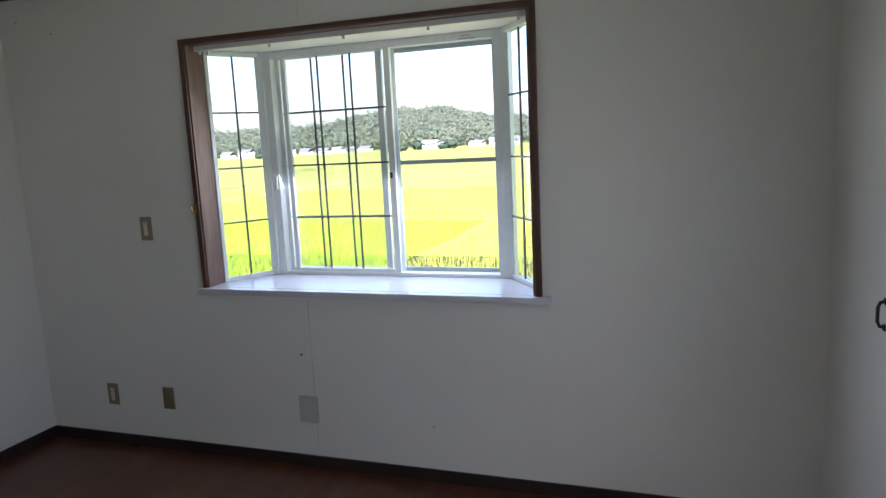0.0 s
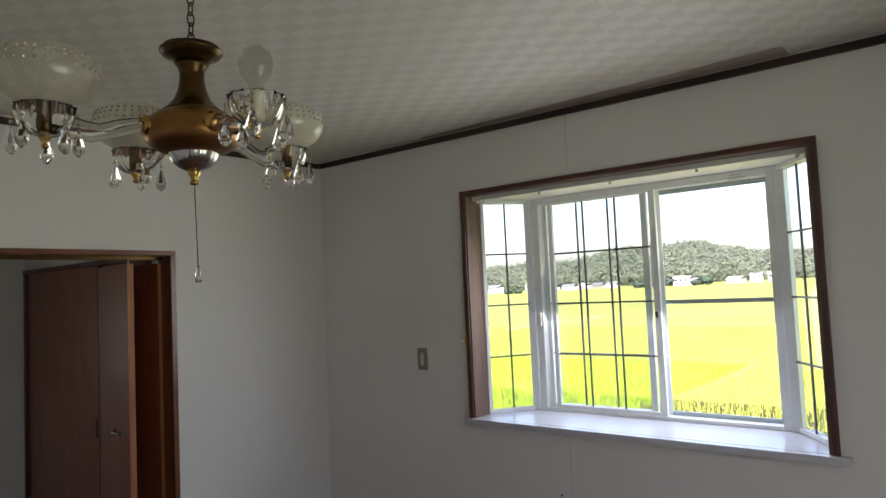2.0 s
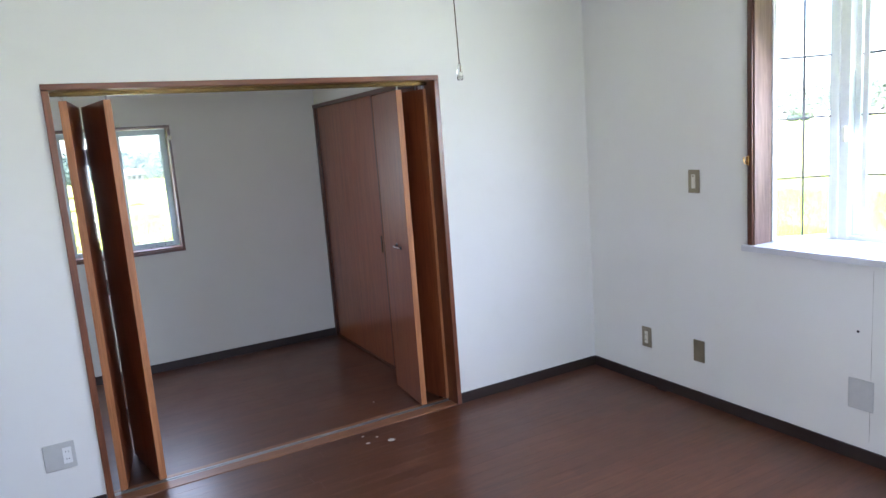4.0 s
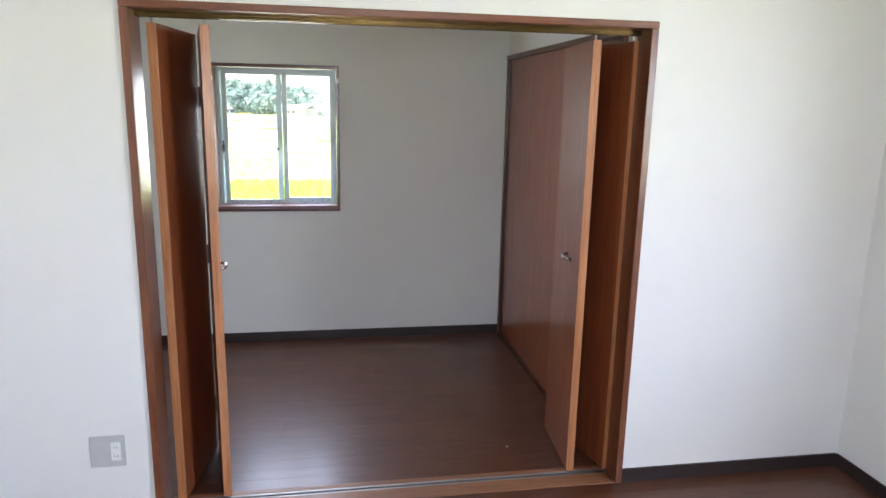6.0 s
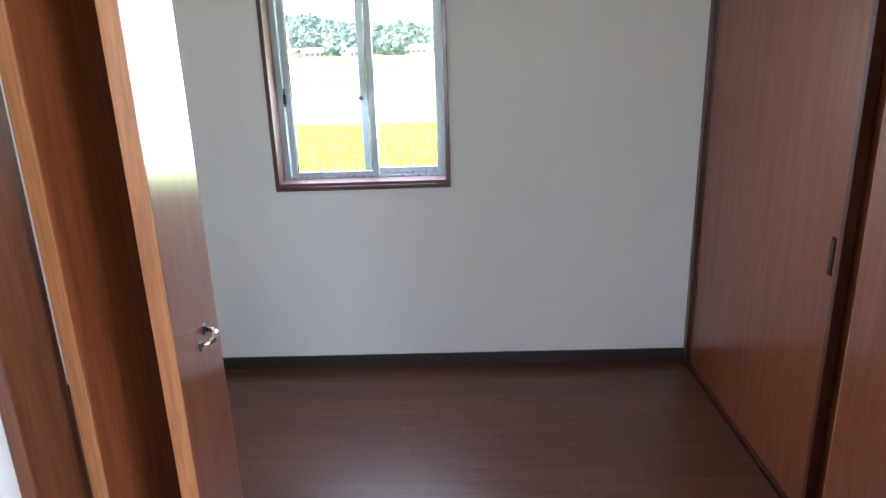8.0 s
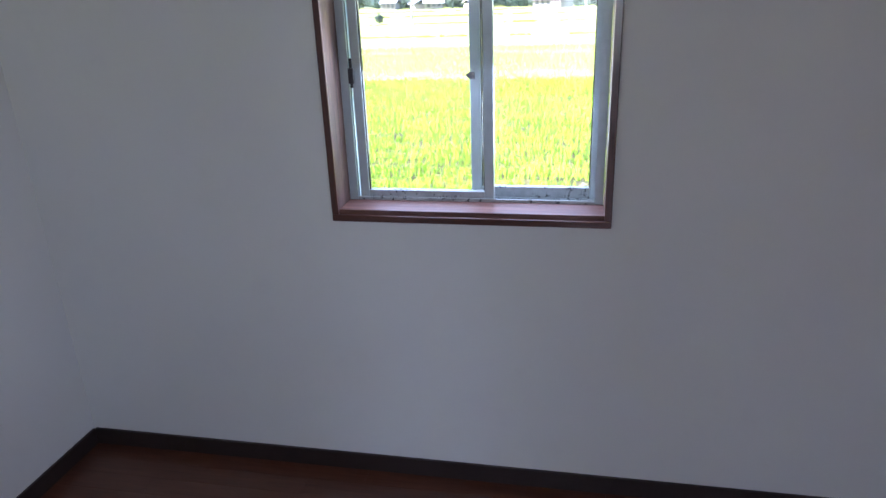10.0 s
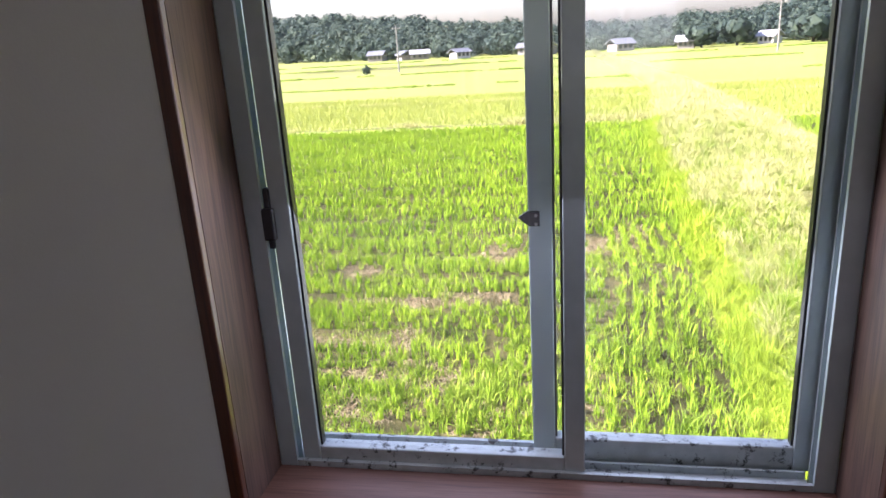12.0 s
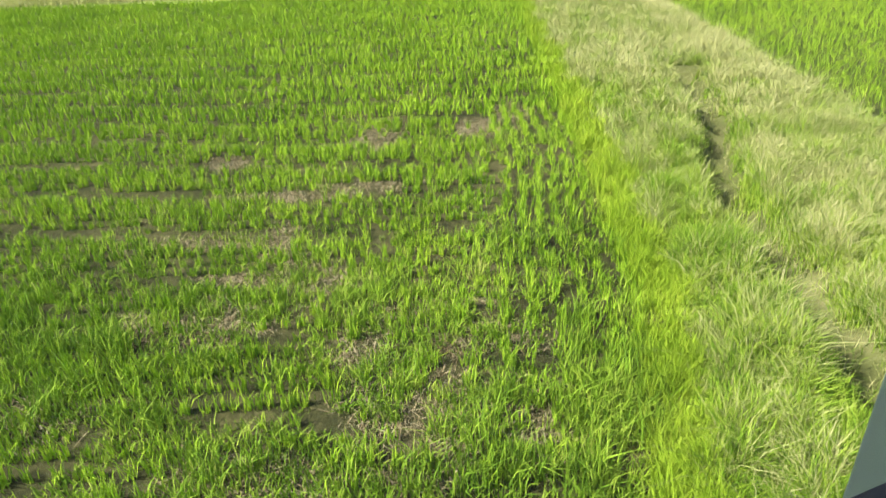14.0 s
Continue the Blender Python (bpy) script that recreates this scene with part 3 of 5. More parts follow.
part("head_board", prism(bmesh.new(), [(1.132, 0.106), (2.841, 0.106), (2.70, 0.42), (1.27, 0.42)], 2.0625, 2.16), M_white, bayw, "white painted head board")
part("apron", prism(bmesh.new(), [(1.132, 0.151), (2.841, 0.151), (2.70, 0.42), (1.27, 0.42)], 0.70, 0.874), M_house_wall, bayw)
# added white rail under the head, standing in for a bright reflected line
rail = thing("reflection_rail", (0, 0, 0), "added white strip with runners under the bay window head, standing in for a reflection", "curtain rail")
part("rail", soft_box(1.183, 2.808, 0.035, 0.053, 2.050, 2.0745, 0.002), M_white, rail)
for x in (1.21, 1.60, 1.98, 2.38, 2.77):
    part("runner", soft_box(x - 0.006, x + 0.006, 0.038, 0.050, 2.036, 2.0495, 0.002), M_ivory, rail)


def pane_frame(p, q, cols, rows, name, stile=0.02, bars=True, w_bar=0.008):
    """A framed, latticed pane from p to q in plan."""
    L = (Vector(q) - Vector(p)).length
    h0, h1 = Z0 + 0.002, Z1 - 0.001
    ob = along([(0.001, stile, -0.006, 0.012, h0, h1), (L - stile, L - 0.001, -0.006, 0.012, h0, h1), (stile, L - stile, -0.006, 0.012, h0, h0 + stile), (stile, L - stile, -0.02, 0.03, h1 - stile, h1)], p, q, name, M_alu_white, bayw)
    lattice(ob, stile, L - stile, h0 + stile, h1 - stile, cols, rows, 0.005, w_bar)
    return ob


def lattice(ob, x0, x1, z0, z1, cols, rows, y, w_bar, mat_bar=None):
    mat_bar = mat_bar or M_lead
    for c in range(1, cols):
        x = x0 + (x1 - x0) * c / cols
        part("lattice_bar", box(bmesh.new(), x - w_bar / 2, x + w_bar / 2, y - 0.004, y + 0.004, z0, z1), mat_bar, ob)
    for r in range(1, rows):
        z = z0 + (z1 - z0) * r / rows
        part("lattice_bar", box(bmesh.new(), x0, x1, y - 0.0045, y + 0.0045, z - w_bar / 2, z + w_bar / 2), mat_bar, ob)
    g = part("pane", box(bmesh.new(), x0 - 0.004, x1 + 0.004, y + 0.005, y + 0.008, z0 - 0.004, z1 + 0.004), M_glass, ob)
    g.visible_shadow = False


pane_frame(SL, (FL, FY), 2, 4, "side_light")
pane_frame((FR, FY), SR, 2, 4, "side_light")
# corner posts and front frame
for x in (FL, FR):
    part("corner_post", soft_box(x - 0.022, x + 0.022, FY - 0.022, FY + 0.06, Z0 + 0.001, Z1, 0.004), M_alu_white, bayw)
part("front_frame", soft_box(FL + 0.0225, FL + 0.066, FY - 0.012, FY + 0.065, Z0 + 0.001, Z1 - 0.001, 0.002), M_alu_white, bayw)
part("front_frame", soft_box(FR - 0.055, FR - 0.0225, FY - 0.012, FY + 0.065, Z0 + 0.001, Z1 - 0.001, 0.002), M_alu_white, bayw)
part("front_frame", soft_box(FL + 0.0665, FR - 0.0555, FY - 0.012, FY + 0.065, Z1 - 0.036, Z1 - 0.001, 0.002), M_alu_white, bayw)
part("front_frame", soft_box(FL + 0.0665, FR - 0.0555, FY - 0.012, FY + 0.065, Z0 + 0.001, Z0 + 0.018, 0.002), M_alu_white, bayw)
zz0, zz1 = Z0 + 0.0185, Z1 - 0.0365


def bay_sash(x0, x1, y, st):
    ob = part("sash", soft_box(x0, x0 + st, y - 0.011, y + 0.011, zz0, zz1, 0.002), M_alu_white, bayw)
    for r in ((x1 - st - 0.008, x1, zz0, zz1), (x0 + st, x1 - st - 0.008, zz0, zz0 + 0.018), (x0 + st, x1 - st - 0.008, zz1 - 0.006, zz1)):
        part("sash_rail", soft_box(r[0], r[1], y - 0.011, y + 0.011, r[2], r[3], 0.002), M_alu_white, ob)
    lattice(ob, x0 + st, x1 - st - 0.008, zz0 + 0.018, zz1 - 0.006, 3, 4, y, 0.008)
    return ob


s1 = bay_sash(1.462, 2.066, FY + 0.003, 0.024)
s2 = bay_sash(1.412, 2.009, FY + 0.034, 0.024)
part("latch", soft_box(2.040, 2.054, FY - 0.022, FY - 0.0085, 1.40, 1.43, 0.003), M_black, s1)
part("latch", soft_box(1.384, 1.398, FY - 0.026, FY - 0.0125, 1.36, 1.43, 0.003), M_ivory, bayw)
screen = part("screen", soft_box(2.050, 2.070, FY + 0.048, FY + 0.062, zz0, zz1, 0.002), M_alu_white, bayw, "insect screen frame with a middle rail")
for r in ((2.562, 2.578, zz0, zz1), (2.0705, 2.5615, zz0, zz0 + 0.02), (2.0705, 2.5615, zz1 - 0.022, zz1), (2.0705, 2.5615, 1.462, 1.482)):
    part("screen_rail", soft_box(r[0], r[1], FY + 0.048, FY + 0.062, r[2], r[3], 0.002), M_alu, screen)
part("rating_label", box(bmesh.new(), 2.42, 2.50, FY - 0.0128, FY - 0.0121, 2.028, 2.036), M_grey, bayw)
part("rating_label", box(bmesh.new(), 2.43, 2.48, FY - 0.0128, FY - 0.0121, 2.042, 2.048), M_grey, bayw)
w3 = thing("window_3", (0, 0, 0), "plain white-framed window in the papered wall", "window", kind="structure")
for r in ((-2.449, -2.415, 0.951, 1.949), (-1.485, -1.451, 0.951, 1.949), (-2.4145, -1.4855, 0.951, 0.985), (-2.4145, -1.4855, 1.915, 1.949), (-1.965, -1.935, 0.9855, 1.9145)):
    part("window_frame", soft_box(3.99, 4.05, *r, 0.003), M_alu_white, w3)
for y0, y1 in ((-2.4145, -1.9655), (-1.9345, -1.4855)):
    part("pane", box(bmesh.new(), 4.018, 4.022, y0, y1, 0.9855, 1.9145), M_glass, w3).visible_shadow = False
hook = thing("tieback_hook", (1.149, -0.0305, 1.306), "small brass curtain tieback hook on the window casing", "hook")
part("hook_plate", soft_box(-0.004, 0.010, -0.004, -0.0002, -0.022, 0.022, 0.001), M_gold, hook)
part("hook_arm", tube(bmesh.new(), [(0.003, -0.004, -0.012), (0.003, -0.022, -0.014), (0.001, -0.028, 0.0), (-0.004, -0.022, 0.012), (-0.006, -0.016, 0.016)], 0.003, 8), M_gold, hook, "", True)

# ---- small sliding window ----
w2 = thing("window_2", (0, 0, 0), "two-pane aluminium sliding window in a worn wooden frame", "window", kind="structure")
A0, A1, B0, B1 = -2.904, -2.138, 0.857, 1.753
for nm, r, m in (("casing", (A0, A0 + 0.019, B0 + 0.0195, B1 - 0.0195), M_trim_z), ("casing", (A1 - 0.019, A1, B0 + 0.0195, B1 - 0.0195), M_trim_z), ("casing", (A0, A1, B0, B0 + 0.019), M_trim_y), ("casing", (A0, A1, B1 - 0.019, B1), M_trim_y)):
    part(nm, soft_box(-1.9175, -1.906, r[0], r[1], r[2], r[3], 0.002), m, w2)
for r, m in (((-2.8895, -2.8855, B0 + 0.0195, B1 - 0.0195), M_jamb_small), ((-2.1565, -2.1525, B0 + 0.0195, B1 - 0.0195), M_jamb_small), ((-2.8853, -2.1567, 0.8715, 0.8885), M_jamb_sill), ((-2.8853, -2.1567, 1.7335, 1.7385), M_jamb_small)):
    part("reveal", box(bmesh.new(), -2.019, -1.918, *r), m, w2, "weathered pinkish-brown wooden reveal")
fa0, fa1, fb0, fb1 = -2.885, -2.157, 0.877, 1.733


def frame_profile(y0, y1, z0, z1, upright):
    """Stepped aluminium section with two tracks."""
    bm = bmesh.new()
    if upright:
        sgn = 1 if y1 > y0 else -1
        for x0, x1, d in ((-2.026, -2.020, 0.024), (-2.100, -2.0261, 0.010), (-2.054, -2.050, 0.020), (-2.100, -2.094, 0.022)):
            a, b = sorted((y0, y0 + sgn * d))
            box(bm, x0, x1, a, b, z0, z1)
    else:
        sgn = 1 if z1 > z0 else -1
        for x0, x1, d in ((-2.026, -2.020, 0.020), (-2.100, -2.0261, 0.008), (-2.054, -2.050, 0.018), (-2.100, -2.094, 0.016)):
            a, b = sorted((z0, z0 + sgn * d))
            box(bm, x0, x1, y0, y1, a, b)
    return bm


part("frame", frame_profile(fa0, fa1, fb0, fb1, True), M_alu, w2)
part("frame", frame_profile(fa1, fa0, fb0, fb1, True), M_alu, w2)
part("frame", frame_profile(fa0 + 0.0245, fa1 - 0.0245, fb0, fb1, False), M_alu_grimy, w2)
part("frame", frame_profile(fa0 + 0.0245, fa1 - 0.0245, fb1, fb0, False), M_alu, w2)


def small_sash(y0, y1, x, left, right, low, high):
    ob = part("sash", soft_box(x - 0.011, x + 0.011, y0, y0 + left, 0.889, 1.722, 0.002), M_alu, w2)
    part("stile", soft_box(x - 0.012, x + 0.012, y1 - right, y1, 0.889, 1.722, 0.002), M_alu, ob)
    part("rail", soft_box(x - 0.011, x + 0.011, y0 + left, y1 - right, 0.889, 0.889 + low, 0.002), M_alu_grimy, ob)
    part("rail", soft_box(x - 0.011, x + 0.011, y0 + left, y1 - right, 1.722 - high, 1.722, 0.002), M_alu, ob)
    part("gasket", box(box(bmesh.new(), x - 0.006, x + 0.006, y0 + left, y0 + left + 0.003, 0.889 + low, 1.722 - high), x - 0.006, x + 0.006, y1 - right - 0.003, y1 - right, 0.889 + low, 1.722 - high), M_black, ob)
    g = part("pane", box(bmesh.new(), x - 0.0015, x + 0.0015, y0 + left, y1 - right, 0.889 + low, 1.722 - high), M_glass_hazy, ob)
    g.visible_shadow = False
    return ob


inner = small_sash(-2.853, -2.460, -2.037, 0.026, 0.0265, 0.028, 0.028)
outer = small_sash(-2.529, -2.172, -2.073, 0.030, 0.022, 0.034, 0.028)
# fittings
kb = part("crescent_catch", soft_box(-2.0608, -2.0575, -2.5275, -2.5145, 1.226, 1.245, 0.001), M_black, outer, "small dark pointed catch")
bm = bmesh.new()
ends = [[bm.verts.new((x, y, z)) for y, z in ((-2.5277, 1.2255), (-2.5277, 1.246), (-2.534, 1.2420), (-2.5405, 1.2375), (-2.5395, 1.2355))] for x in (-2.066, -2.0595)]
bm.faces.new(ends[0])
bm.faces.new(ends[1][::-1])
for k in range(5):
    bm.faces.new((ends[0][k], ends[1][k], ends[1][(k + 1) % 5], ends[0][(k + 1) % 5]))
bmesh.ops.recalc_face_normals(bm, faces=bm.faces[:])
part("catch_lip", bm, M_black, outer)
for z in (1.229, 1.240):
    part("screw", tube(bmesh.new(), [(-2.0574, -2.519, z), (-2.0568, -2.519, z)], 0.0022, 8), M_steel, kb)
part("finger_grip", soft_box(-2.034, -2.022, -2.859, -2.851, 1.21, 1.29, 0.002), M_black, inner, "dark finger grip")
part("finger_grip", soft_box(-2.0255, -2.016, -2.862, -2.846, 1.222, 1.265, 0.003), M_black, inner)
for y in (-2.902, -2.150):
    hk = thing("tieback_hook", (-1.906, y + 0.009, 1.665), "small pale curtain bracket on the window casing", "hook", "curtain brackets")
    part("bracket", soft_box(0.0002, 0.014, -0.009, 0.009, -0.014, 0.014, 0.003), M_ivory, hk)
    part("pin", tube(bmesh.new(), [(0.014, 0, 0), (0.024, 0, 0.002)], 0.003, 8), M_chrome, hk)


# ---- wall fittings of the large room ----
def wall_plate(name, x, z, w, h, label, category, kind_of):
    t = thing(name, (x, -0.0003, z), label, category, "wall plates")
    part("plate", soft_box(-w / 2, w / 2, -0.007, -0.0004, -h / 2, h / 2, 0.002), M_grey if kind_of == "blank" else M_plate, t)
    if kind_of == "switch":
        part("insert", soft_box(-0.012, 0.012, -0.010, -0.0068, -0.036, 0.036, 0.001), M_ivory, t, "ivory switch insert")
        part("rocker", soft_box(-0.009, 0.009, -0.014, -0.0095, -0.012, 0.020, 0.002), M_ivory, t)
        part("pilot_mark", soft_box(-0.006, 0.006, -0.0108, -0.0096, 0.024, 0.031, 0.0005), M_plate, t)
    elif kind_of == "socket":
        ins = part("insert", soft_box(-0.012, 0.012, -0.010, -0.0068, -0.036, 0.036, 0.001), M_ivory, t, "ivory socket insert")
        for zz in (-0.016, 0.016):
            for xx in (-0.0045, 0.0045):
                part("slot", box(bmesh.new(), xx - 0.0008, xx + 0.0008, -0.0108, -0.0099, zz - 0.004, zz + 0.004), M_black, ins)
    elif kind_of == "aerial":
        part("aerial_hole", lathe(bmesh.new(), [(0.0, -0.0002), (0.005, 0.0), (0.006, 0.003)], 12), M_black, t).matrix_world = Matrix.Translation((x, -0.0075, z)) @ Matrix.Rotation(radians(90), 4, 'X')
    for zz in (-h / 2 + 0.014, h / 2 - 0.014):
        if kind_of != "blank":
            part("screw", soft_box(-0.003, 0.003, -0.0082, -0.0069, zz - 0.003, zz + 0.003, 0.001), M_plate, t)
    return t


wall_plate("wall_switch", 0.814, 1.200, 0.07, 0.12, "gilt-rimmed light switch plate on the white wall", "switch", "switch")
wall_plate("wall_socket", 0.458, 0.286, 0.07, 0.12, "gilt-rimmed power socket low on the white wall", "socket", "socket")
wall_plate("aerial_socket", 0.832, 0.290, 0.07, 0.12, "brownish aerial socket plate low on the white wall", "socket", "aerial")
wall_plate("blank_plate", 1.678, 0.302, 0.105, 0.135, "plain grey blanking plate low on the white wall", "wall plate", "blank")
ws = thing("wall_socket", (0.0003, -3.02, 0.285), "wide pale grey socket plate with aerial outlet", "socket", "wall plates")
part("plate", soft_box(0.0003, 0.007, -0.06, 0.06, -0.06, 0.06, 0.002), M_grey, ws)
ins = part("insert", soft_box(0.0068, 0.0095, 0.012, 0.046, -0.036, 0.036, 0.001), M_white, ws, "white twin socket insert")
for zz in (-0.016, 0.016):
    for yy in (0.024, 0.034):
        part("slot", box(bmesh.new(), 0.0094, 0.0102, yy - 0.0008, yy + 0.0008, zz - 0.004, zz + 0.004), M_black, ins)
bm = lathe(bmesh.new(), [(0.010, 0.0), (0.010, 0.003), (0.005, 0.0035), (0.004, 0.008), (0.0, 0.008)], 16)
part("aerial_plug", bm, M_gold, ws).matrix_world = Matrix.Translation((0.007, -3.05, 0.285)) @ Matrix.Rotation(radians(90), 4, 'Y')
# black pull on the wall of the far end
pull = thing("cupboard_catch", (3.9195, -0.688, 1.04), "small black bow handle on the white wall", "handle")
part("bow", tube(bmesh.new(), [(0, 0, -0.036), (-0.014, 0, -0.034), (-0.020, 0, -0.02), (-0.020, 0, 0.02), (-0.014, 0, 0.034), (0, 0, 0.036)], 0.005, 8), M_black, pull, "", True)
part("mount", soft_box(-0.006, -0.0003, -0.009, 0.009, -0.046, -0.028, 0.002), M_black, pull)
part("mount", soft_box(-0.006, -0.0003, -0.009, 0.009, 0.028, 0.046, 0.002), M_black, pull)
for x, z in ((0.355, 2.205), (0.13, 2.28), (2.33, 0.27)):
    nl = thing("nail", (x, -0.0002, z), "small dark nail driven into the white wall", "nail", "nails")
    part("shank", tube(bmesh.new(), [(0, -0.0002, 0), (0, -0.008, 0.001)], 0.0012, 6), M_rust, nl)
    part("nail_head", tube(bmesh.new(), [(0, -0.008, 0.001), (0, -0.0095, 0.001)], 0.003, 8), M_rust, nl)
nl = thing("nail", (0.0002, -1.973, 2.211), "small dark nail driven into the white wall", "nail", "nails")
part("shank", tube(bmesh.new(), [(0.0002, 0, 0), (0.010, 0, 0.001)], 0.0014, 6), M_rust, nl)
part("nail_head", tube(bmesh.new(), [(0.010, 0, 0.001), (0.0115, 0, 0.001)], 0.004, 8), M_rust, nl)

# ---- chandelier ----
CX, CY = 2.095, -2.147
ch = thing("chandelier", (CX, CY, 1.815), "four-arm crystal chandelier in dark bronze and copper, one shade missing", "chandelier")


def cz(profile):
    return [(r, z - 1.797) for r, z in profile]


part("body", lathe(bmesh.new(), cz([(0.050, 1.862), (0.070, 1.868), (0.088, 1.879), (0.097, 1.895), (0.096, 1.910), (0.088, 1.926), (0.074, 1.938), (0.064, 1.944)]), 40), M_copper, ch, "copper-lacquered round body", True)
part("neck", lathe(bmesh.new(), cz([(0.066, 1.9435), (0.053, 1.952), (0.046, 1.960), (0.036, 1.972), (0.028, 1.992), (0.0245, 2.012), (0.024, 2.028), (0.029, 2.040), (0.034, 2.047)]), 36), M_bronze, ch, "dark bronze tapering neck", True)
part("crown", lathe(bmesh.new(), cz([(0.030, 2.0465), (0.036, 2.055), (0.050, 2.060), (0.057, 2.064), (0.058, 2.068), (0.062, 2.070), (0.062, 2.075), (0.055, 2.077), (0.055, 2.082), (0.042, 2.084), (0.020, 2.088), (0.0, 2.090)]), 36), M_bronze, ch, "", True)
part("ribbed_cup", lathe(bmesh.new(), cz([(0.013, 1.826), (0.030, 1.834), (0.042, 1.846), (0.048, 1.860), (0.048, 1.8615)]), 64, rib=0.035, ribs=24), M_silver, ch, "silvery ribbed bottom cup", True)
part("rim_ring", lathe(bmesh.new(), cz([(0.047, 1.8618), (0.052, 1.863), (0.052, 1.8665), (0.047, 1.868)]), 36), M_gold, ch, "", True)
part("finial", lathe(bmesh.new(), cz([(0.0, 1.797), (0.008, 1.798), (0.010, 1.802), (0.006, 1.808), (0.009, 1.815), (0.013, 1.822), (0.013, 1.8262)]), 20), M_gold, ch, "", True)


def chain(z0, z1, parent, base):
    n = int((z1 - z0) / 0.021)
    for i in range(n):
        z = z0 + (i + 0.5) * (z1 - z0) / n - base
        pts = []
        for k in range(13):
            a = 2 * math.pi * k / 12
            u, v = 0.0075 * math.cos(a), 0.0145 * math.sin(a)
            pts.append((u, 0, z + v) if i % 2 else (0, u, z + v))
        part("chain_link", tube(bmesh.new(), pts, 0.0017, 6), M_bronze, parent, "", True)


chain(2.088, 2.388, ch, 1.797)
part("ceiling_rose", lathe(bmesh.new(), cz([(0.012, 2.378), (0.040, 2.388), (0.056, 2.407), (0.058, 2.4215), (0.0, 2.4218)]), 28), M_bronze, ch, "", True)
cord = part("pull_cord", tube(bmesh.new(), [(0.0, 0.0, 0.002), (0.006, -0.002, -0.07), (0.013, -0.004, -0.165)], 0.0011, 6), M_bronze, ch)
part("cord_pendant", lathe(bmesh.new(), [(0.004, -0.197), (0.006, -0.196), (0.0055, -0.178), (0.0035, -0.170), (0.002, -0.1645)], 10, 0.013, -0.004), M_crystal, cord, "clear pendant at the end of the pull cord", True)


def drop_mesh(bm, x, y, z, s=1.0, turn=0.0):
    """A faceted pear-shaped crystal drop hanging from (x, y, z)."""
    prof = [(0.0, 0.0), (0.0035, -0.006), (0.008, -0.022), (0.0125, -0.036), (0.0105, -0.046), (0.004, -0.053), (0.0, -0.055)]
    segs, rings = 8, []
    for r, h in prof[1:-1]:
        rings.append([bm.verts.new((x + 1.25 * s * r * math.cos(turn + 2 * math.pi * k / segs), y + 0.9 * s * r * math.sin(turn + 2 * math.pi * k / segs), z + s * h)) for k in range(segs)])
    top, bot = bm.verts.new((x, y, z)), bm.verts.new((x, y, z - 0.055 * s))
    for a, b in zip(rings, rings[1:]):
        for k in range(segs):
            j = (k + 1) % segs
            bm.faces.new((a[k], b[k], b[j], a[j]))
    for k in range(segs):
        j = (k + 1) % segs
        bm.faces.new((top, rings[0][k], rings[0][j]))
        bm.faces.new((bot, rings[-1][j], rings[-1][k]))
    return bm


ARM_R = 0.270


def sz(profile):
    """Cup and shade profiles, drawn to their true size about the foot of the cup."""
    return [(r * 0.82, (z - 1.835) * 0.82 + 0.042) for r, z in profile]


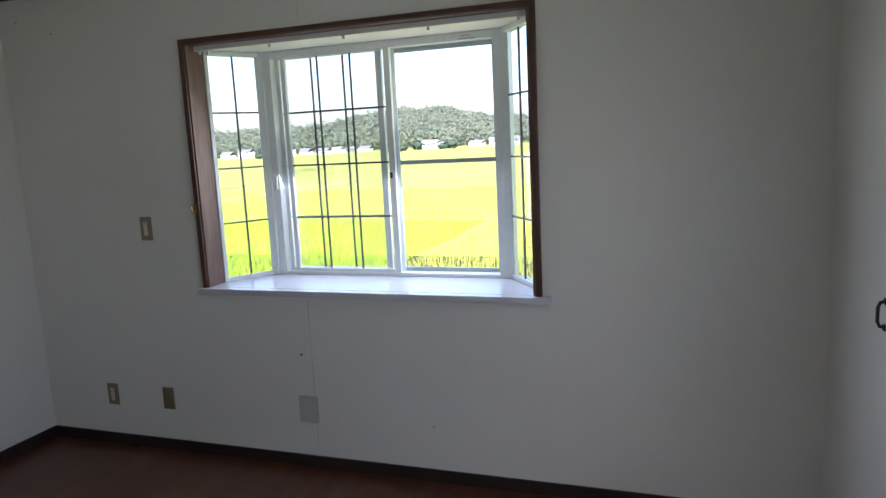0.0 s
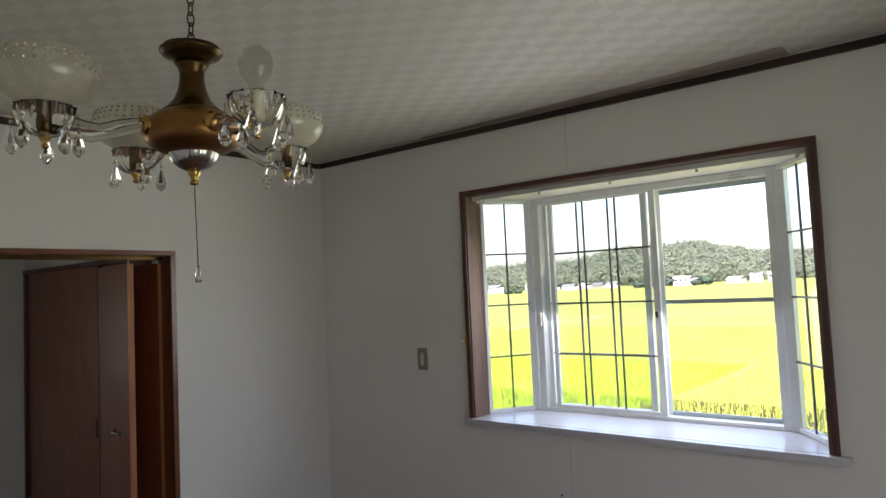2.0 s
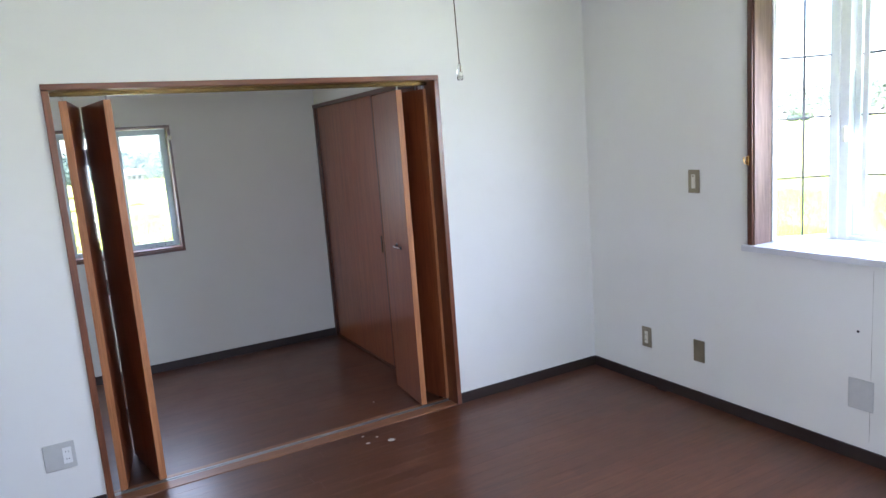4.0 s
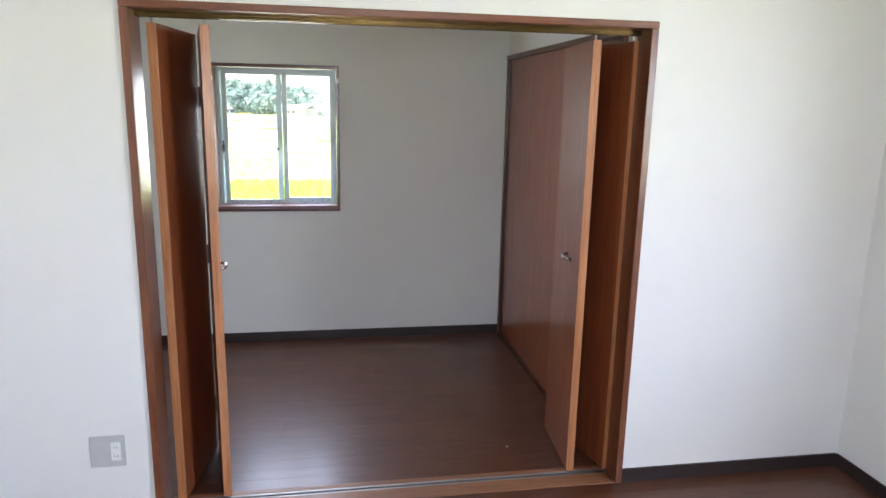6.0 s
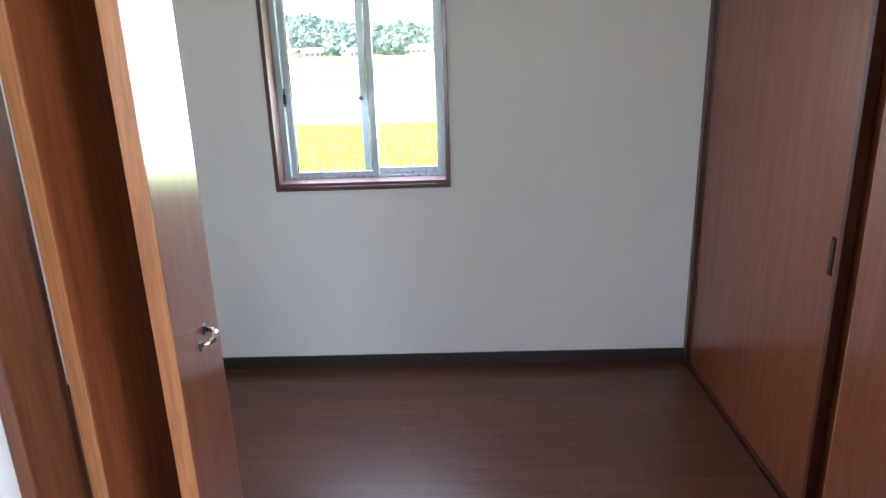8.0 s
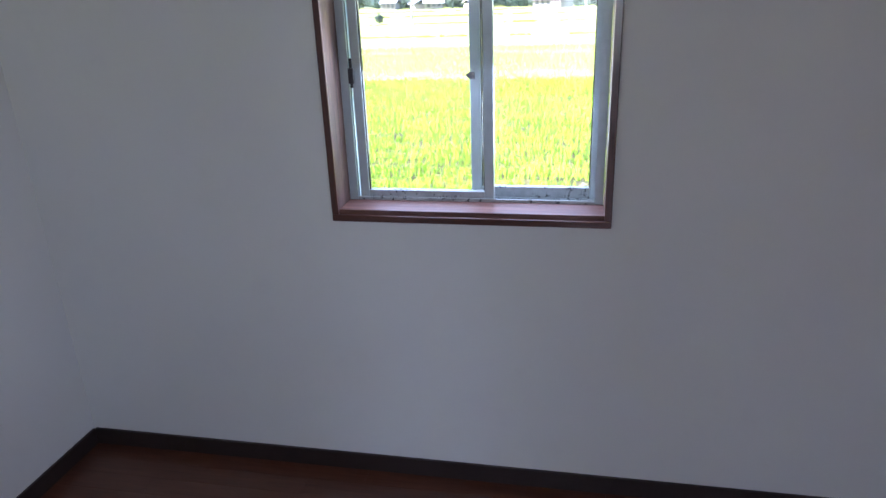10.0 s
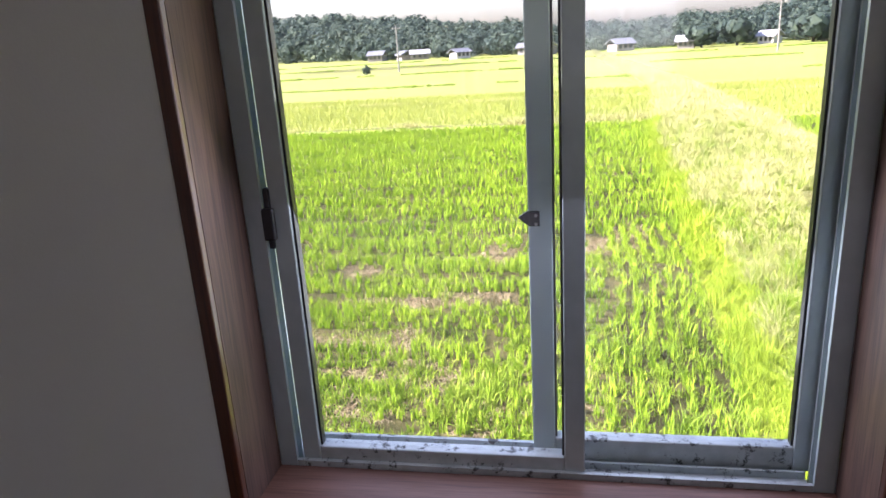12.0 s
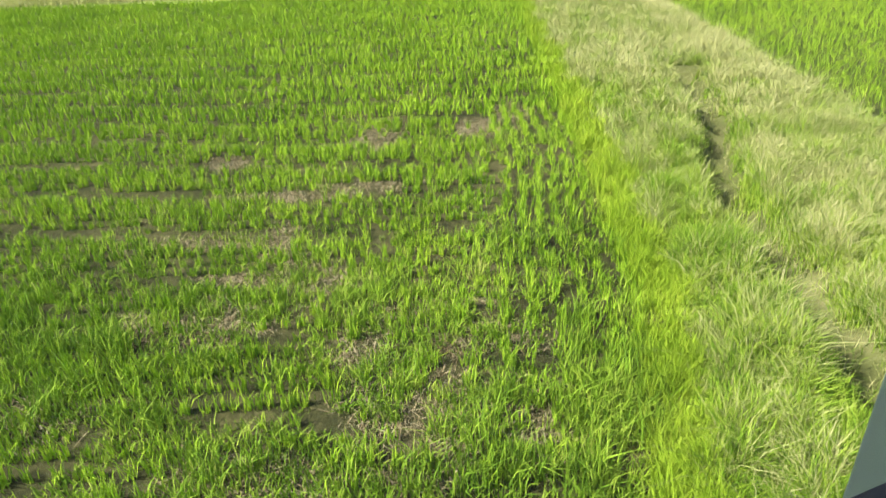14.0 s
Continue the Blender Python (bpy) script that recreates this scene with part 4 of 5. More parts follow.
for n_arm, deg in enumerate((-95, 177, -8, 99)):
    a = radians(deg)
    ux, uy = math.cos(a), math.sin(a)

    def at(r, z):
        return (ux * r, uy * r, z - 1.797)

    pts = [at(0.092, 1.908), at(0.110, 1.902), at(0.135, 1.893), at(0.165, 1.880), at(0.195, 1.873), at(0.225, 1.872), at(0.262, 1.876)]
    arm = part("arm", tube(bmesh.new(), pts, [0.012, 0.011, 0.012, 0.010, 0.012, 0.010, 0.009], 10), M_crystal, ch, "moulded clear glass arm", True)
    part("arm_wire", tube(bmesh.new(), [at(0.092, 1.922), at(0.12, 1.916), at(0.15, 1.908), at(0.18, 1.896), at(0.205, 1.898), at(0.232, 1.905)], 0.0014, 6), M_bronze, arm, "thin lamp wire")
    rosette = part("arm_socket", lathe(bmesh.new(), [(0.019, 0.0), (0.021, 0.004), (0.015, 0.010), (0.012, 0.014)], 16), M_gold, ch, "", True)
    rosette.matrix_local = Matrix.Translation(at(0.091, 1.908)) @ Vector((ux, uy, -0.2)).to_track_quat('Z', 'Y').to_matrix().to_4x4()
    cx, cy = ux * ARM_R, uy * ARM_R
    cup = part("cup", lathe(bmesh.new(), sz([(0.012, 1.862), (0.030, 1.866), (0.046, 1.880), (0.055, 1.900), (0.057, 1.922), (0.060, 1.926), (0.0565, 1.927), (0.052, 1.902), (0.043, 1.884), (0.028, 1.871), (0.010, 1.868)]), 48, cx, cy, 0.055, 12), M_crystal, ch, "scalloped clear glass cup", True)
    part("cup_finial", lathe(bmesh.new(), sz([(0.0, 1.835), (0.007, 1.837), (0.008, 1.842), (0.004, 1.847), (0.010, 1.854), (0.013, 1.861)]), 16, cx, cy), M_gold, cup, "", True)
    part("lamp_holder", lathe(bmesh.new(), sz([(0.013, 1.872), (0.015, 1.882), (0.015, 1.922), (0.013, 1.935), (0.0, 1.936)]), 20, cx, cy), M_ivory if n_arm == 2 else M_bronze, cup, "", True)
    if n_arm == 2:
        part("bulb", lathe(bmesh.new(), sz([(0.014, 1.9365), (0.018, 1.954), (0.032, 1.976), (0.037, 1.998), (0.032, 2.020), (0.016, 2.033), (0.0, 2.036)]), 24, cx, cy), M_bulb, cup, "bare clear bulb, its shade missing", True)
    else:
        bm = lathe(bmesh.new(), sz([(0.036, 1.9275), (0.058, 1.934), (0.088, 1.952), (0.106, 1.980), (0.108, 2.004), (0.098, 2.028), (0.078, 2.045), (0.060, 2.052)]), 40, cx, cy)
        for f in [f for f in bm.faces if len(f.verts) > 4]:
            bm.faces.remove(f)
        shade = part("shade", bm, M_frost, ch, "frosted round glass shade with a cut band", True)
        part("shade_ring", lathe(bmesh.new(), sz([(0.030, 1.924), (0.040, 1.926), (0.040, 1.930), (0.034, 1.932)]), 24, cx, cy), M_bronze, shade, "", True)
        bm = bmesh.new()
        for k in range(36):
            t = 2 * math.pi * k / 36
            for rr, zz in ((0.0895, 0.177), (0.0865, 0.190), (0.081, 0.200)):
                m = Matrix.Translation((cx + rr * math.cos(t), cy + rr * math.sin(t), zz)) @ Matrix.Diagonal((0.0034, 0.0034, 0.0034, 1))
                bmesh.ops.create_icosphere(bm, subdivisions=1, radius=1.0, matrix=m)
        part("cut_band", bm, M_facet, shade, "", True)
    for k in range(5):
        t = a + 2 * math.pi * (k + 0.5) / 5
        dx, dy = cx + 0.054 * math.cos(t), cy + 0.054 * math.sin(t)
        dz = 1.898 - 1.797 - (0.008 if k % 2 else 0)
        d = part("crystal_drop", drop_mesh(bmesh.new(), dx, dy, dz - 0.016, 0.95, t), M_crystal, cup)
        bm = bmesh.new()
        bmesh.ops.create_icosphere(bm, subdivisions=1, radius=0.0042, matrix=Matrix.Translation((dx, dy, dz - 0.010)))
        part("bead", bm, M_crystal, d)
        part("drop_pin", tube(bmesh.new(), [(cx + 0.047 * math.cos(t), cy + 0.047 * math.sin(t), dz + 0.006), (dx, dy, dz + 0.008), (dx, dy, dz - 0.012)], 0.0008, 5), M_gold, d)

# flecks of dried paint near the threshold
for x, y, s in ((0.19, -1.554, 0.018), (0.15, -1.67, 0.010), (0.06, -1.66, 0.007), (-0.35, -1.42, 0.006), (0.11, -1.60, 0.006)):
    bm = bmesh.new()
    pts = [(x + s * (0.6 + 0.5 * random.random()) * math.cos(k * 1.05), y + 1.4 * s * (0.5 + 0.5 * random.random()) * math.sin(k * 1.05)) for k in range(6)]
    prism(bm, pts, 0.0002, 0.0022)
    tagged(part("paint_fleck", bm, M_paint_fleck), "small pale fleck of dried paint on the brown floor", "paint fleck", "paint flecks")


# ---- floor boards ----
def lay_boards(x0, x1, y0, y1, width, seed):
    rng = random.Random(seed)
    shared = {}
    n = int(round((x1 - x0) / width))
    w = (x1 - x0) / n
    for i in range(n):
        y = y0 - rng.random() * 0.8
        while y < y1:
            length = rng.choice((0.6, 0.75, 0.9, 1.05, 1.2))
            a, b = max(y, y0), min(y + length, y1)
            y += length
            if b - a < 0.03:
                continue
            key = round(b - a, 3)
            if key not in shared:
                bm = box(bmesh.new(), -w / 2 + 0.0003, w / 2 - 0.0003, -key / 2 + 0.0003, key / 2 - 0.0003, -0.0135, 0.0)
                shared[key] = mesh_of("floor_board", bm, M_floor)
            ob = new("floor_board", shared[key])
            ob.location = (x0 + (i + 0.5) * w, (a + b) / 2, 0)
            ob.parent = floor


lay_boards(-1.918, -0.137, -3.87, -1.076, 0.0757, 3)
lay_boards(0.0085, 3.92, -3.64, 0.0, 0.0757, 5)


# ---- fields ----
GZ = -3.2
CROSS = (-39.0, -55.5, -79.0, -112.0, -150.0, -190.0)


def levee_left(x):
    return np.interp(-x, (4, 6, 9.5, 15, 21.6, 32, 39.6, 64, 130), (-1.5, -0.82, -0.05, 0.25, 0.6, 1.05, 2.1, 4.9, 4.0))


def levee_right(x):
    return np.interp(-x, (4, 8, 14.6, 20, 33, 39, 64, 130), (2.6, 4.6, 6.37, 6.7, 7.4, 8.0, 8.5, 7.0))


def ditch_y(x):
    return np.interp(-x, (5, 8.6, 12, 15.8, 24), (1.3, 1.72, 1.95, 3.2, 4.6))


def bank(x, y):
    """How far into the grass bank a place lies: 0 outside, 1 in its middle."""
    a, b = levee_left(x), levee_right(x)
    u = (y - a) / np.maximum(b - a, 0.5)
    return np.clip(np.minimum(u, 1 - u) * 4, 0, 1) * (x < -3)


def cross_bank(x, y):
    out = np.zeros_like(x)
    for c in CROSS:
        out = np.maximum(out, np.clip(1 - np.abs(x - c - 0.02 * y - 0.8 * np.sin(y * 0.07 + c)) / (0.45 - 0.003 * c), 0, 1))
    for c in (36.0, 64.0, 118.0, 190.0):
        out = np.maximum(out, np.clip(1 - np.abs(y - c + 0.05 * x) / 0.7, 0, 1) * (y > 20))
    return out


def wave(x, y):
    return np.sin(x * 1.7 + 1.3 * np.sin(y * 0.9)) * np.sin(y * 1.3 + 0.8 * np.sin(x * 1.1)) * 0.5 + np.sin(x * 4.1 + y * 2.3) * np.sin(y * 3.7 - x * 1.9) * 0.5


def ground_z(x, y):
    b = bank(x, y)
    ditch = np.exp(-((y - ditch_y(x)) / 0.32) ** 2) * (x < -3) * (x > -20)
    return GZ + 0.34 * b - 0.58 * ditch * b + 0.10 * cross_bank(x, y) + 0.025 * wave(x, y) * (np.abs(x) + np.abs(y) < 60)


def graded(lo, near0, near1, hi, step):
    mid = list(np.arange(near0, near1 + 1e-6, step))
    out, d = [], step
    p = near1
    while p < hi:
        d *= 1.22
        p = min(p + d, hi)
        out.append(p)
    back, d, p = [], step, near0
    while p > lo:
        d *= 1.22
        p = max(p - d, lo)
        back.append(p)
    return np.array(back[::-1] + mid + out)


gx, gy = graded(-1800, -46, 6, 1800, 0.4), graded(-1800, -26, 30, 1800, 0.4)
X, Y = np.meshgrid(gx, gy, indexing='ij')
Zg = ground_z(X, Y)
co = np.stack([X, Y, Zg], -1).reshape(-1, 3)
nx, ny = len(gx), len(gy)
idx = np.arange(nx * ny).reshape(nx, ny)
quads = np.stack([idx[:-1, :-1], idx[1:, :-1], idx[1:, 1:], idx[:-1, 1:]], -1).reshape(-1, 4)


def raw_mesh(name, co, faces, mats):
    me = bpy.data.meshes.new(name)
    k = faces.shape[1]
    me.vertices.add(len(co))
    me.vertices.foreach_set("co", co.astype(np.float32).ravel())
    me.loops.add(faces.size)
    me.loops.foreach_set("vertex_index", faces.astype(np.int32).ravel())
    me.polygons.add(len(faces))
    me.polygons.foreach_set("loop_start", np.arange(0, faces.size, k, dtype=np.int32))
    for m in mats:
        me.materials.append(m)
    me.update(calc_edges=True)
    return me


me = raw_mesh("ground", co, quads, [M_field, M_paddy, M_levee])
cx_, cy_ = co[quads].mean(1)[:, 0], co[quads].mean(1)[:, 1]
which = np.zeros(len(quads), np.int32)
which[(cx_ > -39) & (cx_ < 8) & (cy_ > -60) & (cy_ < 24)] = 1
which[(bank(cx_, cy_) > 0.15) | (cross_bank(cx_, cy_) > 0.6)] = 2
me.polygons.foreach_set("material_index", which)
me.polygons.foreach_set("use_smooth", np.ones(len(quads), bool))
tagged(new("ground", me), "flat rice fields divided by low grassy banks", "ground", kind="structure")

rng = np.random.default_rng(7)


def blades(name, px, py, n, h, w, spread, lean, material, label, levels=2):
    """Tufts of n narrow leaves at each place; h and w may vary from tuft to tuft."""
    h, w = np.broadcast_to(h, px.shape), np.broadcast_to(w, px.shape)
    N = len(px) * n
    bx, by, hh, ww = np.repeat(px, n), np.repeat(py, n), np.repeat(h, n), np.repeat(w, n)
    bx = bx + rng.normal(0, 1, N) * spread
    by = by + rng.normal(0, 1, N) * spread
    hh = hh * rng.uniform(0.6, 1.15, N)
    ang, face = rng.uniform(0, 2 * np.pi, N), rng.uniform(0, 2 * np.pi, N)
    ln = np.abs(rng.normal(0, lean, N)) * hh
    z = ground_z(bx, by) - 0.02
    dx, dy = np.cos(ang) * ln, np.sin(ang) * ln
    sx, sy = np.cos(face) * ww / 2, np.sin(face) * ww / 2
    if levels == 2:
        v = np.stack([np.stack([bx - sx, by - sy, z], -1), np.stack([bx + sx, by + sy, z], -1),
                      np.stack([bx + dx * 0.3 + sx * 0.8, by + dy * 0.3 + sy * 0.8, z + hh * 0.6], -1), np.stack([bx + dx * 0.3 - sx * 0.8, by + dy * 0.3 - sy * 0.8, z + hh * 0.6], -1),
                      np.stack([bx + dx, by + dy, z + hh], -1)], 1).reshape(-1, 3)
        i = np.arange(N)[:, None] * 5
        f = np.concatenate([i + np.array([[0, 1, 2]]), i + np.array([[0, 2, 3]]), i + np.array([[3, 2, 4]])], 1).reshape(-1, 3)
    else:
        v = np.stack([np.stack([bx - sx, by - sy, z], -1), np.stack([bx + sx, by + sy, z], -1), np.stack([bx + dx, by + dy, z + hh], -1)], 1).reshape(-1, 3)
        f = np.arange(N * 3).reshape(-1, 3)
    return tagged(new(name, raw_mesh(name, v, f, [material])), label, "grass" if "rice" not in name else "rice", kind="stuff")


def rows(x0, x1, y0, y1, sx, sy, jitter=0.05):
    a, b = np.meshgrid(np.arange(x0, x1, sx), np.arange(y0, y1, sy), indexing='ij')
    a, b = a.ravel(), b.ravel()
    a = a + rng.normal(0, jitter * 0.45, len(a)) + 0.06 * np.sin(b * 0.5)
    b = b + rng.normal(0, jitter, len(b))
    return a, b


def off_bank(x, y, m=0.02):
    return (bank(x, y) < m) & (cross_bank(x, y) < 0.25) & ~((x > -2.6) & (x < 4.6) & (y > -4.6) & (y < 0.9))


# worn places of the paddy: centre, half length away from the house, half width
WORN = ((-9.87, -4.72, 0.42, 0.85), (-9.1, -3.35, 0.25, 0.85), (-11.35, -5.2, 0.55, 0.22), (-11.1, -6.6, 0.22, 0.8), (-15.7, -3.9, 0.6, 0.4), (-16.3, -1.8, 0.6, 0.5), (-17.4, -0.95, 0.9, 0.4), (-14.7, -6.85, 0.35, 0.35),
        (-7.8, -3.6, 0.75, 0.28), (-6.9, -3.0, 0.9, 0.5), (-6.8, -1.75, 0.6, 0.45), (-8.9, -5.45, 0.4, 0.55), (-8.85, -6.5, 0.25, 0.5), (-12.8, -5.4, 0.22, 1.2), (-13.2, -3.9, 0.2, 0.8), (-7.3, -7.2, 0.3, 0.9), (-8.4, -2.3, 0.3, 0.7), (-6.2, -4.6, 0.4, 0.7))


def worn(x, y):
    """How worn the planting is at a place: 1 in the middle of a bare place, below 0 outside."""
    rough = 0.45 * wave(x * 1.9, y * 1.7) + 0.35 * wave(x * 4.3 + 1, y * 4.1)
    out = np.full(x.shape, -1.0)
    for px, py, a, b in WORN:
        out = np.maximum(out, 1 - np.hypot((x - px) / a, (y - py) / b) * 0.75 + rough)
    return out


# the paddy under the small window: rows across the view, rows turned along the bank, and worn patches
x, y = rows(-38.6, -4.2, -27.0, 2.5, 0.29, 0.125, 0.04)
thin = np.clip((x + 16.5) / 8.5, 0, 1)
bare = worn(x, y)
arcs = np.sin(3.2 * np.hypot(x + 6.2, (y + 1.2) * 0.9) + 0.7 * wave(x * 0.7, y * 0.7))
near_bank = (levee_left(x) - y < 1.9) & (x > -18)
lane = np.abs(((x + 0.35 * np.sin(y * 0.35) + 0.2 * wave(x * 0.2, y * 0.4)) / 1.45) % 1.0 - 0.5) * 2
keep = off_bank(x, y) & ~near_bank & ~((lane > 0.76) & (rng.uniform(0, 1, len(x)) < 0.72 + 0.35 * wave(x * 0.3, y * 0.25)))
keep &= rng.uniform(0, 1, len(x)) > np.clip(0.04 + thin * (0.04 + 0.22 * (arcs > 0.60)) + 0.88 * (bare > 0.25), 0, 0.95)
x, y, thin = x[keep], y[keep], thin[keep]
close = x > -17
hgt = 0.215 * (1 + 0.25 * wave(x, y)) * (1.18 - 0.45 * lane[keep]) * (1 + 0.15 * thin * rng.normal(0, 1, len(x)))
blades("rice_plants", x[close], y[close], 16, hgt[close] * 1.08, 0.0130, 0.030, 0.40, M_rice, "bright green young rice in planted rows")
blades("rice_plants", x[~close], y[~close], 8, hgt[~close] * 1.15, 0.021, 0.034, 0.36, M_rice, "bright green young rice in planted rows")
# rows turned along the bank
d, k = np.meshgrid(np.arange(6.2, 18.2, 0.13), np.arange(0.25, 1.95, 0.29), indexing='ij')
x, y = -d.ravel() + rng.normal(0, 0.03, d.size), levee_left(-d.ravel()) - k.ravel() + 0.10 * np.sin(d.ravel() * 0.9 + k.ravel()) + rng.normal(0, 0.045, d.size)
keep = rng.uniform(0, 1, len(x)) > 0.06 + 0.3 * (wave(x * 0.8, y * 0.8) > 0.3) + 0.3 * (x > -8)
blades("rice_plants", x[keep], y[keep], 15, 0.21, 0.013, 0.038, 0.42, M_rice, "young rice in rows turned along the grass bank")
# low weeds and stubble over the worn patches
x, y = rng.uniform(-16, -4.3, 26000), rng.uniform(-14, 1.0, 26000)
patch = wave(x * 0.9 + 2, y * 0.9) * 0.6 + wave(x * 2.1, y * 2.0 + 1) * 0.5
keep = off_bank(x, y) & (rng.uniform(0, 1, len(x)) < (0.10 + 0.85 * np.clip((x + 12) / 4, 0, 1)) * (patch > -0.22) * (worn(x, y) < 0.85))
x, y, patch = x[keep], y[keep], patch[keep]
blades("field_weeds", x, y, 8, (0.10 + 0.28 * np.clip(patch + 0.1, 0, 1)) * rng.uniform(0.6, 1.4, len(x)), 0.015, 0.05, 0.7, M_weed, "low mixed weeds over bare soil")
x, y = rng.uniform(-18.5, -4.3, 45000), rng.uniform(-9, 1.0, 45000)
keep = off_bank(x, y) & (worn(x, y) > 0.15)
blades("field_weeds", x[keep], y[keep], 4, 0.055, 0.014, 0.08, 2.4, M_straw, "flattened pale straw on the soil")
# tall weeds at the corner below the window
x, y = rng.uniform(-8.8, -4.4, 2600), rng.uniform(-2.6, 0.3, 2600)
keep = (np.abs(y - (levee_left(x) - 0.45)) < 0.5) & (wave(x * 1.6, y * 1.6) > 0.05)
blades("field_weeds", x[keep], y[keep], 9, rng.uniform(0.12, 0.40, keep.sum()), 0.013, 0.07, 0.6, M_weed, "tall fresh weeds at the foot of the bank")
# the grass bank
nb = 46000
x = -(4.2 + 35 * rng.uniform(0, 1, nb) ** 1.5)
y = levee_left(x) + rng.uniform(-0.02, 1.02, nb) * (levee_right(x) - levee_left(x))
# South strip that takes the grass colour with sunlight painted in.
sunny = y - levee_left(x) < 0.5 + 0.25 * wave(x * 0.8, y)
green = rng.uniform(0, 1, nb) < 0.50 + 0.22 * (x > -11) + 0.35 * (wave(x * 0.6, y * 0.9) > 0.15) - 0.25 * (x < -18) - 0.30 * (y - ditch_y(x) > 0.5) * (x < -7)
gap = (np.abs(y - ditch_y(x)) < 0.34 + 0.16 * wave(x * 2, y)) & (rng.uniform(0, 1, nb) < 0.9) & (x > -20)
near = x > -15
for sel, m, hh, ww, lean, lab in ((sunny, M_bank_sunlit, 0.25, 0.011, 0.6, "yellow-green grass on the bank's south edge, sunlight put into its colour"), (green & ~gap & ~sunny, M_weed, 0.25, 0.012, 0.75, "fresh grass on the field bank"),
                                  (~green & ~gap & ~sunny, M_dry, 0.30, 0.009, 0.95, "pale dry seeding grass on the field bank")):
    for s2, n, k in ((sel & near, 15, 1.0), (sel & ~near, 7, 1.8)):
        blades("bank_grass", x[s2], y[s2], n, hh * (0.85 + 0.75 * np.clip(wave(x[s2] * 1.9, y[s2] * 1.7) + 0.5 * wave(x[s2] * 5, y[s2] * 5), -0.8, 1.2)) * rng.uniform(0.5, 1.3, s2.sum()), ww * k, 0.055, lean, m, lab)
# far stretch of the bank, and the low banks across
d = rng.uniform(38, 130, 9000)
x = -d
y = levee_left(x) + rng.uniform(0, 1, 9000) * np.maximum(levee_right(x) - levee_left(x), 1.5)
blades("bank_grass", x, y, 5, 0.35, 0.045, 0.15, 0.7, M_dry, "pale dry grass along the far field path", 1)
for c, n, hh in zip(CROSS, (5200, 2600, 2000, 2000, 1800, 1600), (0.42, 0.24, 0.24, 0.26, 0.3, 0.3)):
    y = rng.uniform(-90, 80, n)
    x = c + 0.02 * y + 0.8 * np.sin(y * 0.07 + c) + rng.normal(0, 0.35, n)
    ok = (bank(x, y) < 0.05) & (wave(x * 0.1 + c, y * 0.13) > -0.25)
    blades("bank_grass", x[ok], y[ok], 6, hh * (1 + 0.5 * wave(x[ok], y[ok] * 0.6)), 0.03 - 0.0005 * c, 0.12, 0.6, M_dry if c > -60 else M_weed, "brownish grass on a low bank between paddies", 1)
# paddies farther off
x, y = rows(-62, -39.4, -44, 44, 0.32, 0.32, 0.08)
ok = off_bank(x, y)
blades("rice_plants", x[ok], y[ok], 5, 0.38, 0.035, 0.07, 0.35, M_rice_far, "yellow-green rice in the farther paddies", 1)
x, y = rows(-38.4, -7, 1.4, 36, 0.30, 0.26, 0.06)
ok = off_bank(x, y) & (y > levee_right(x))
blades("rice_plants", x[ok], y[ok], 12, 0.29, 0.015, 0.06, 0.4, M_rice, "yellow-green rice beyond the bank", 1)
x, y = rows(-58, 9, 7, 64, 0.34, 0.34, 0.09)
ok = off_bank(x, y) & ~((x < -6.5) & (y < 36)) & ~((x < -38) & (y < 44))
blades("rice_plants", x[ok], y[ok], 5, 0.38, 0.035, 0.07, 0.35, M_rice_far, "yellow-green rice beside the house", 1)

# ---- distance ----
HILL_AZ = (-60, -35, -25, -15, -8, -3, 2, 8, 15, 22, 35, 48, 56, 62, 68.5, 74, 80, 88, 110)
HILL_UP = (3.0, 3.8, 4.0, 3.3, 2.5, 1.9, 1.5, 1.7, 2.3, 2.5, 2.7, 2.4, 2.2, 2.6, 4.2, 3.2, 2.0, 1.5, 2.0)
HILL_R = (330, 345, 335, 245, 220, 208, 198, 188, 186, 192, 270, 520, 700, 760, 760, 760, 780, 800, 700)


def hill_at(az, lay):
    """Radius and height of the wooded ridge in a direction, in degrees from west towards north."""
    r = np.interp(az, HILL_AZ, HILL_R)
    up = np.interp(az, HILL_AZ, HILL_UP) + 0.18 * np.sin(az * 0.9) + 0.10 * np.sin(az * 2.3)
    return r * (1 + 0.35 * lay), 1.5 + r * np.tan(np.radians(up)) * lay ** 0.75


az = np.linspace(-60, 110, 171)
lays = np.linspace(0, 1, 9)
AZ, LY = np.meshgrid(az, lays, indexing='ij')
R, H = hill_at(AZ, LY)
crown_h = np.interp(az, HILL_AZ, HILL_R)[:, None] * 0.012
hv = np.stack([-R * np.cos(np.radians(AZ)), R * np.sin(np.radians(AZ)), GZ - 1.5 + np.maximum(H - crown_h * 2, 0.0)], -1).reshape(-1, 3)
hi = np.arange(171 * 9).reshape(171, 9)
hq = np.stack([hi[:-1, :-1], hi[1:, :-1], hi[1:, 1:], hi[:-1, 1:]], -1).reshape(-1, 4)
tagged(new("hill", raw_mesh("hill", hv, hq, [M_hill])), "long low wooded ridge beyond the fields", "hill", kind="structure")


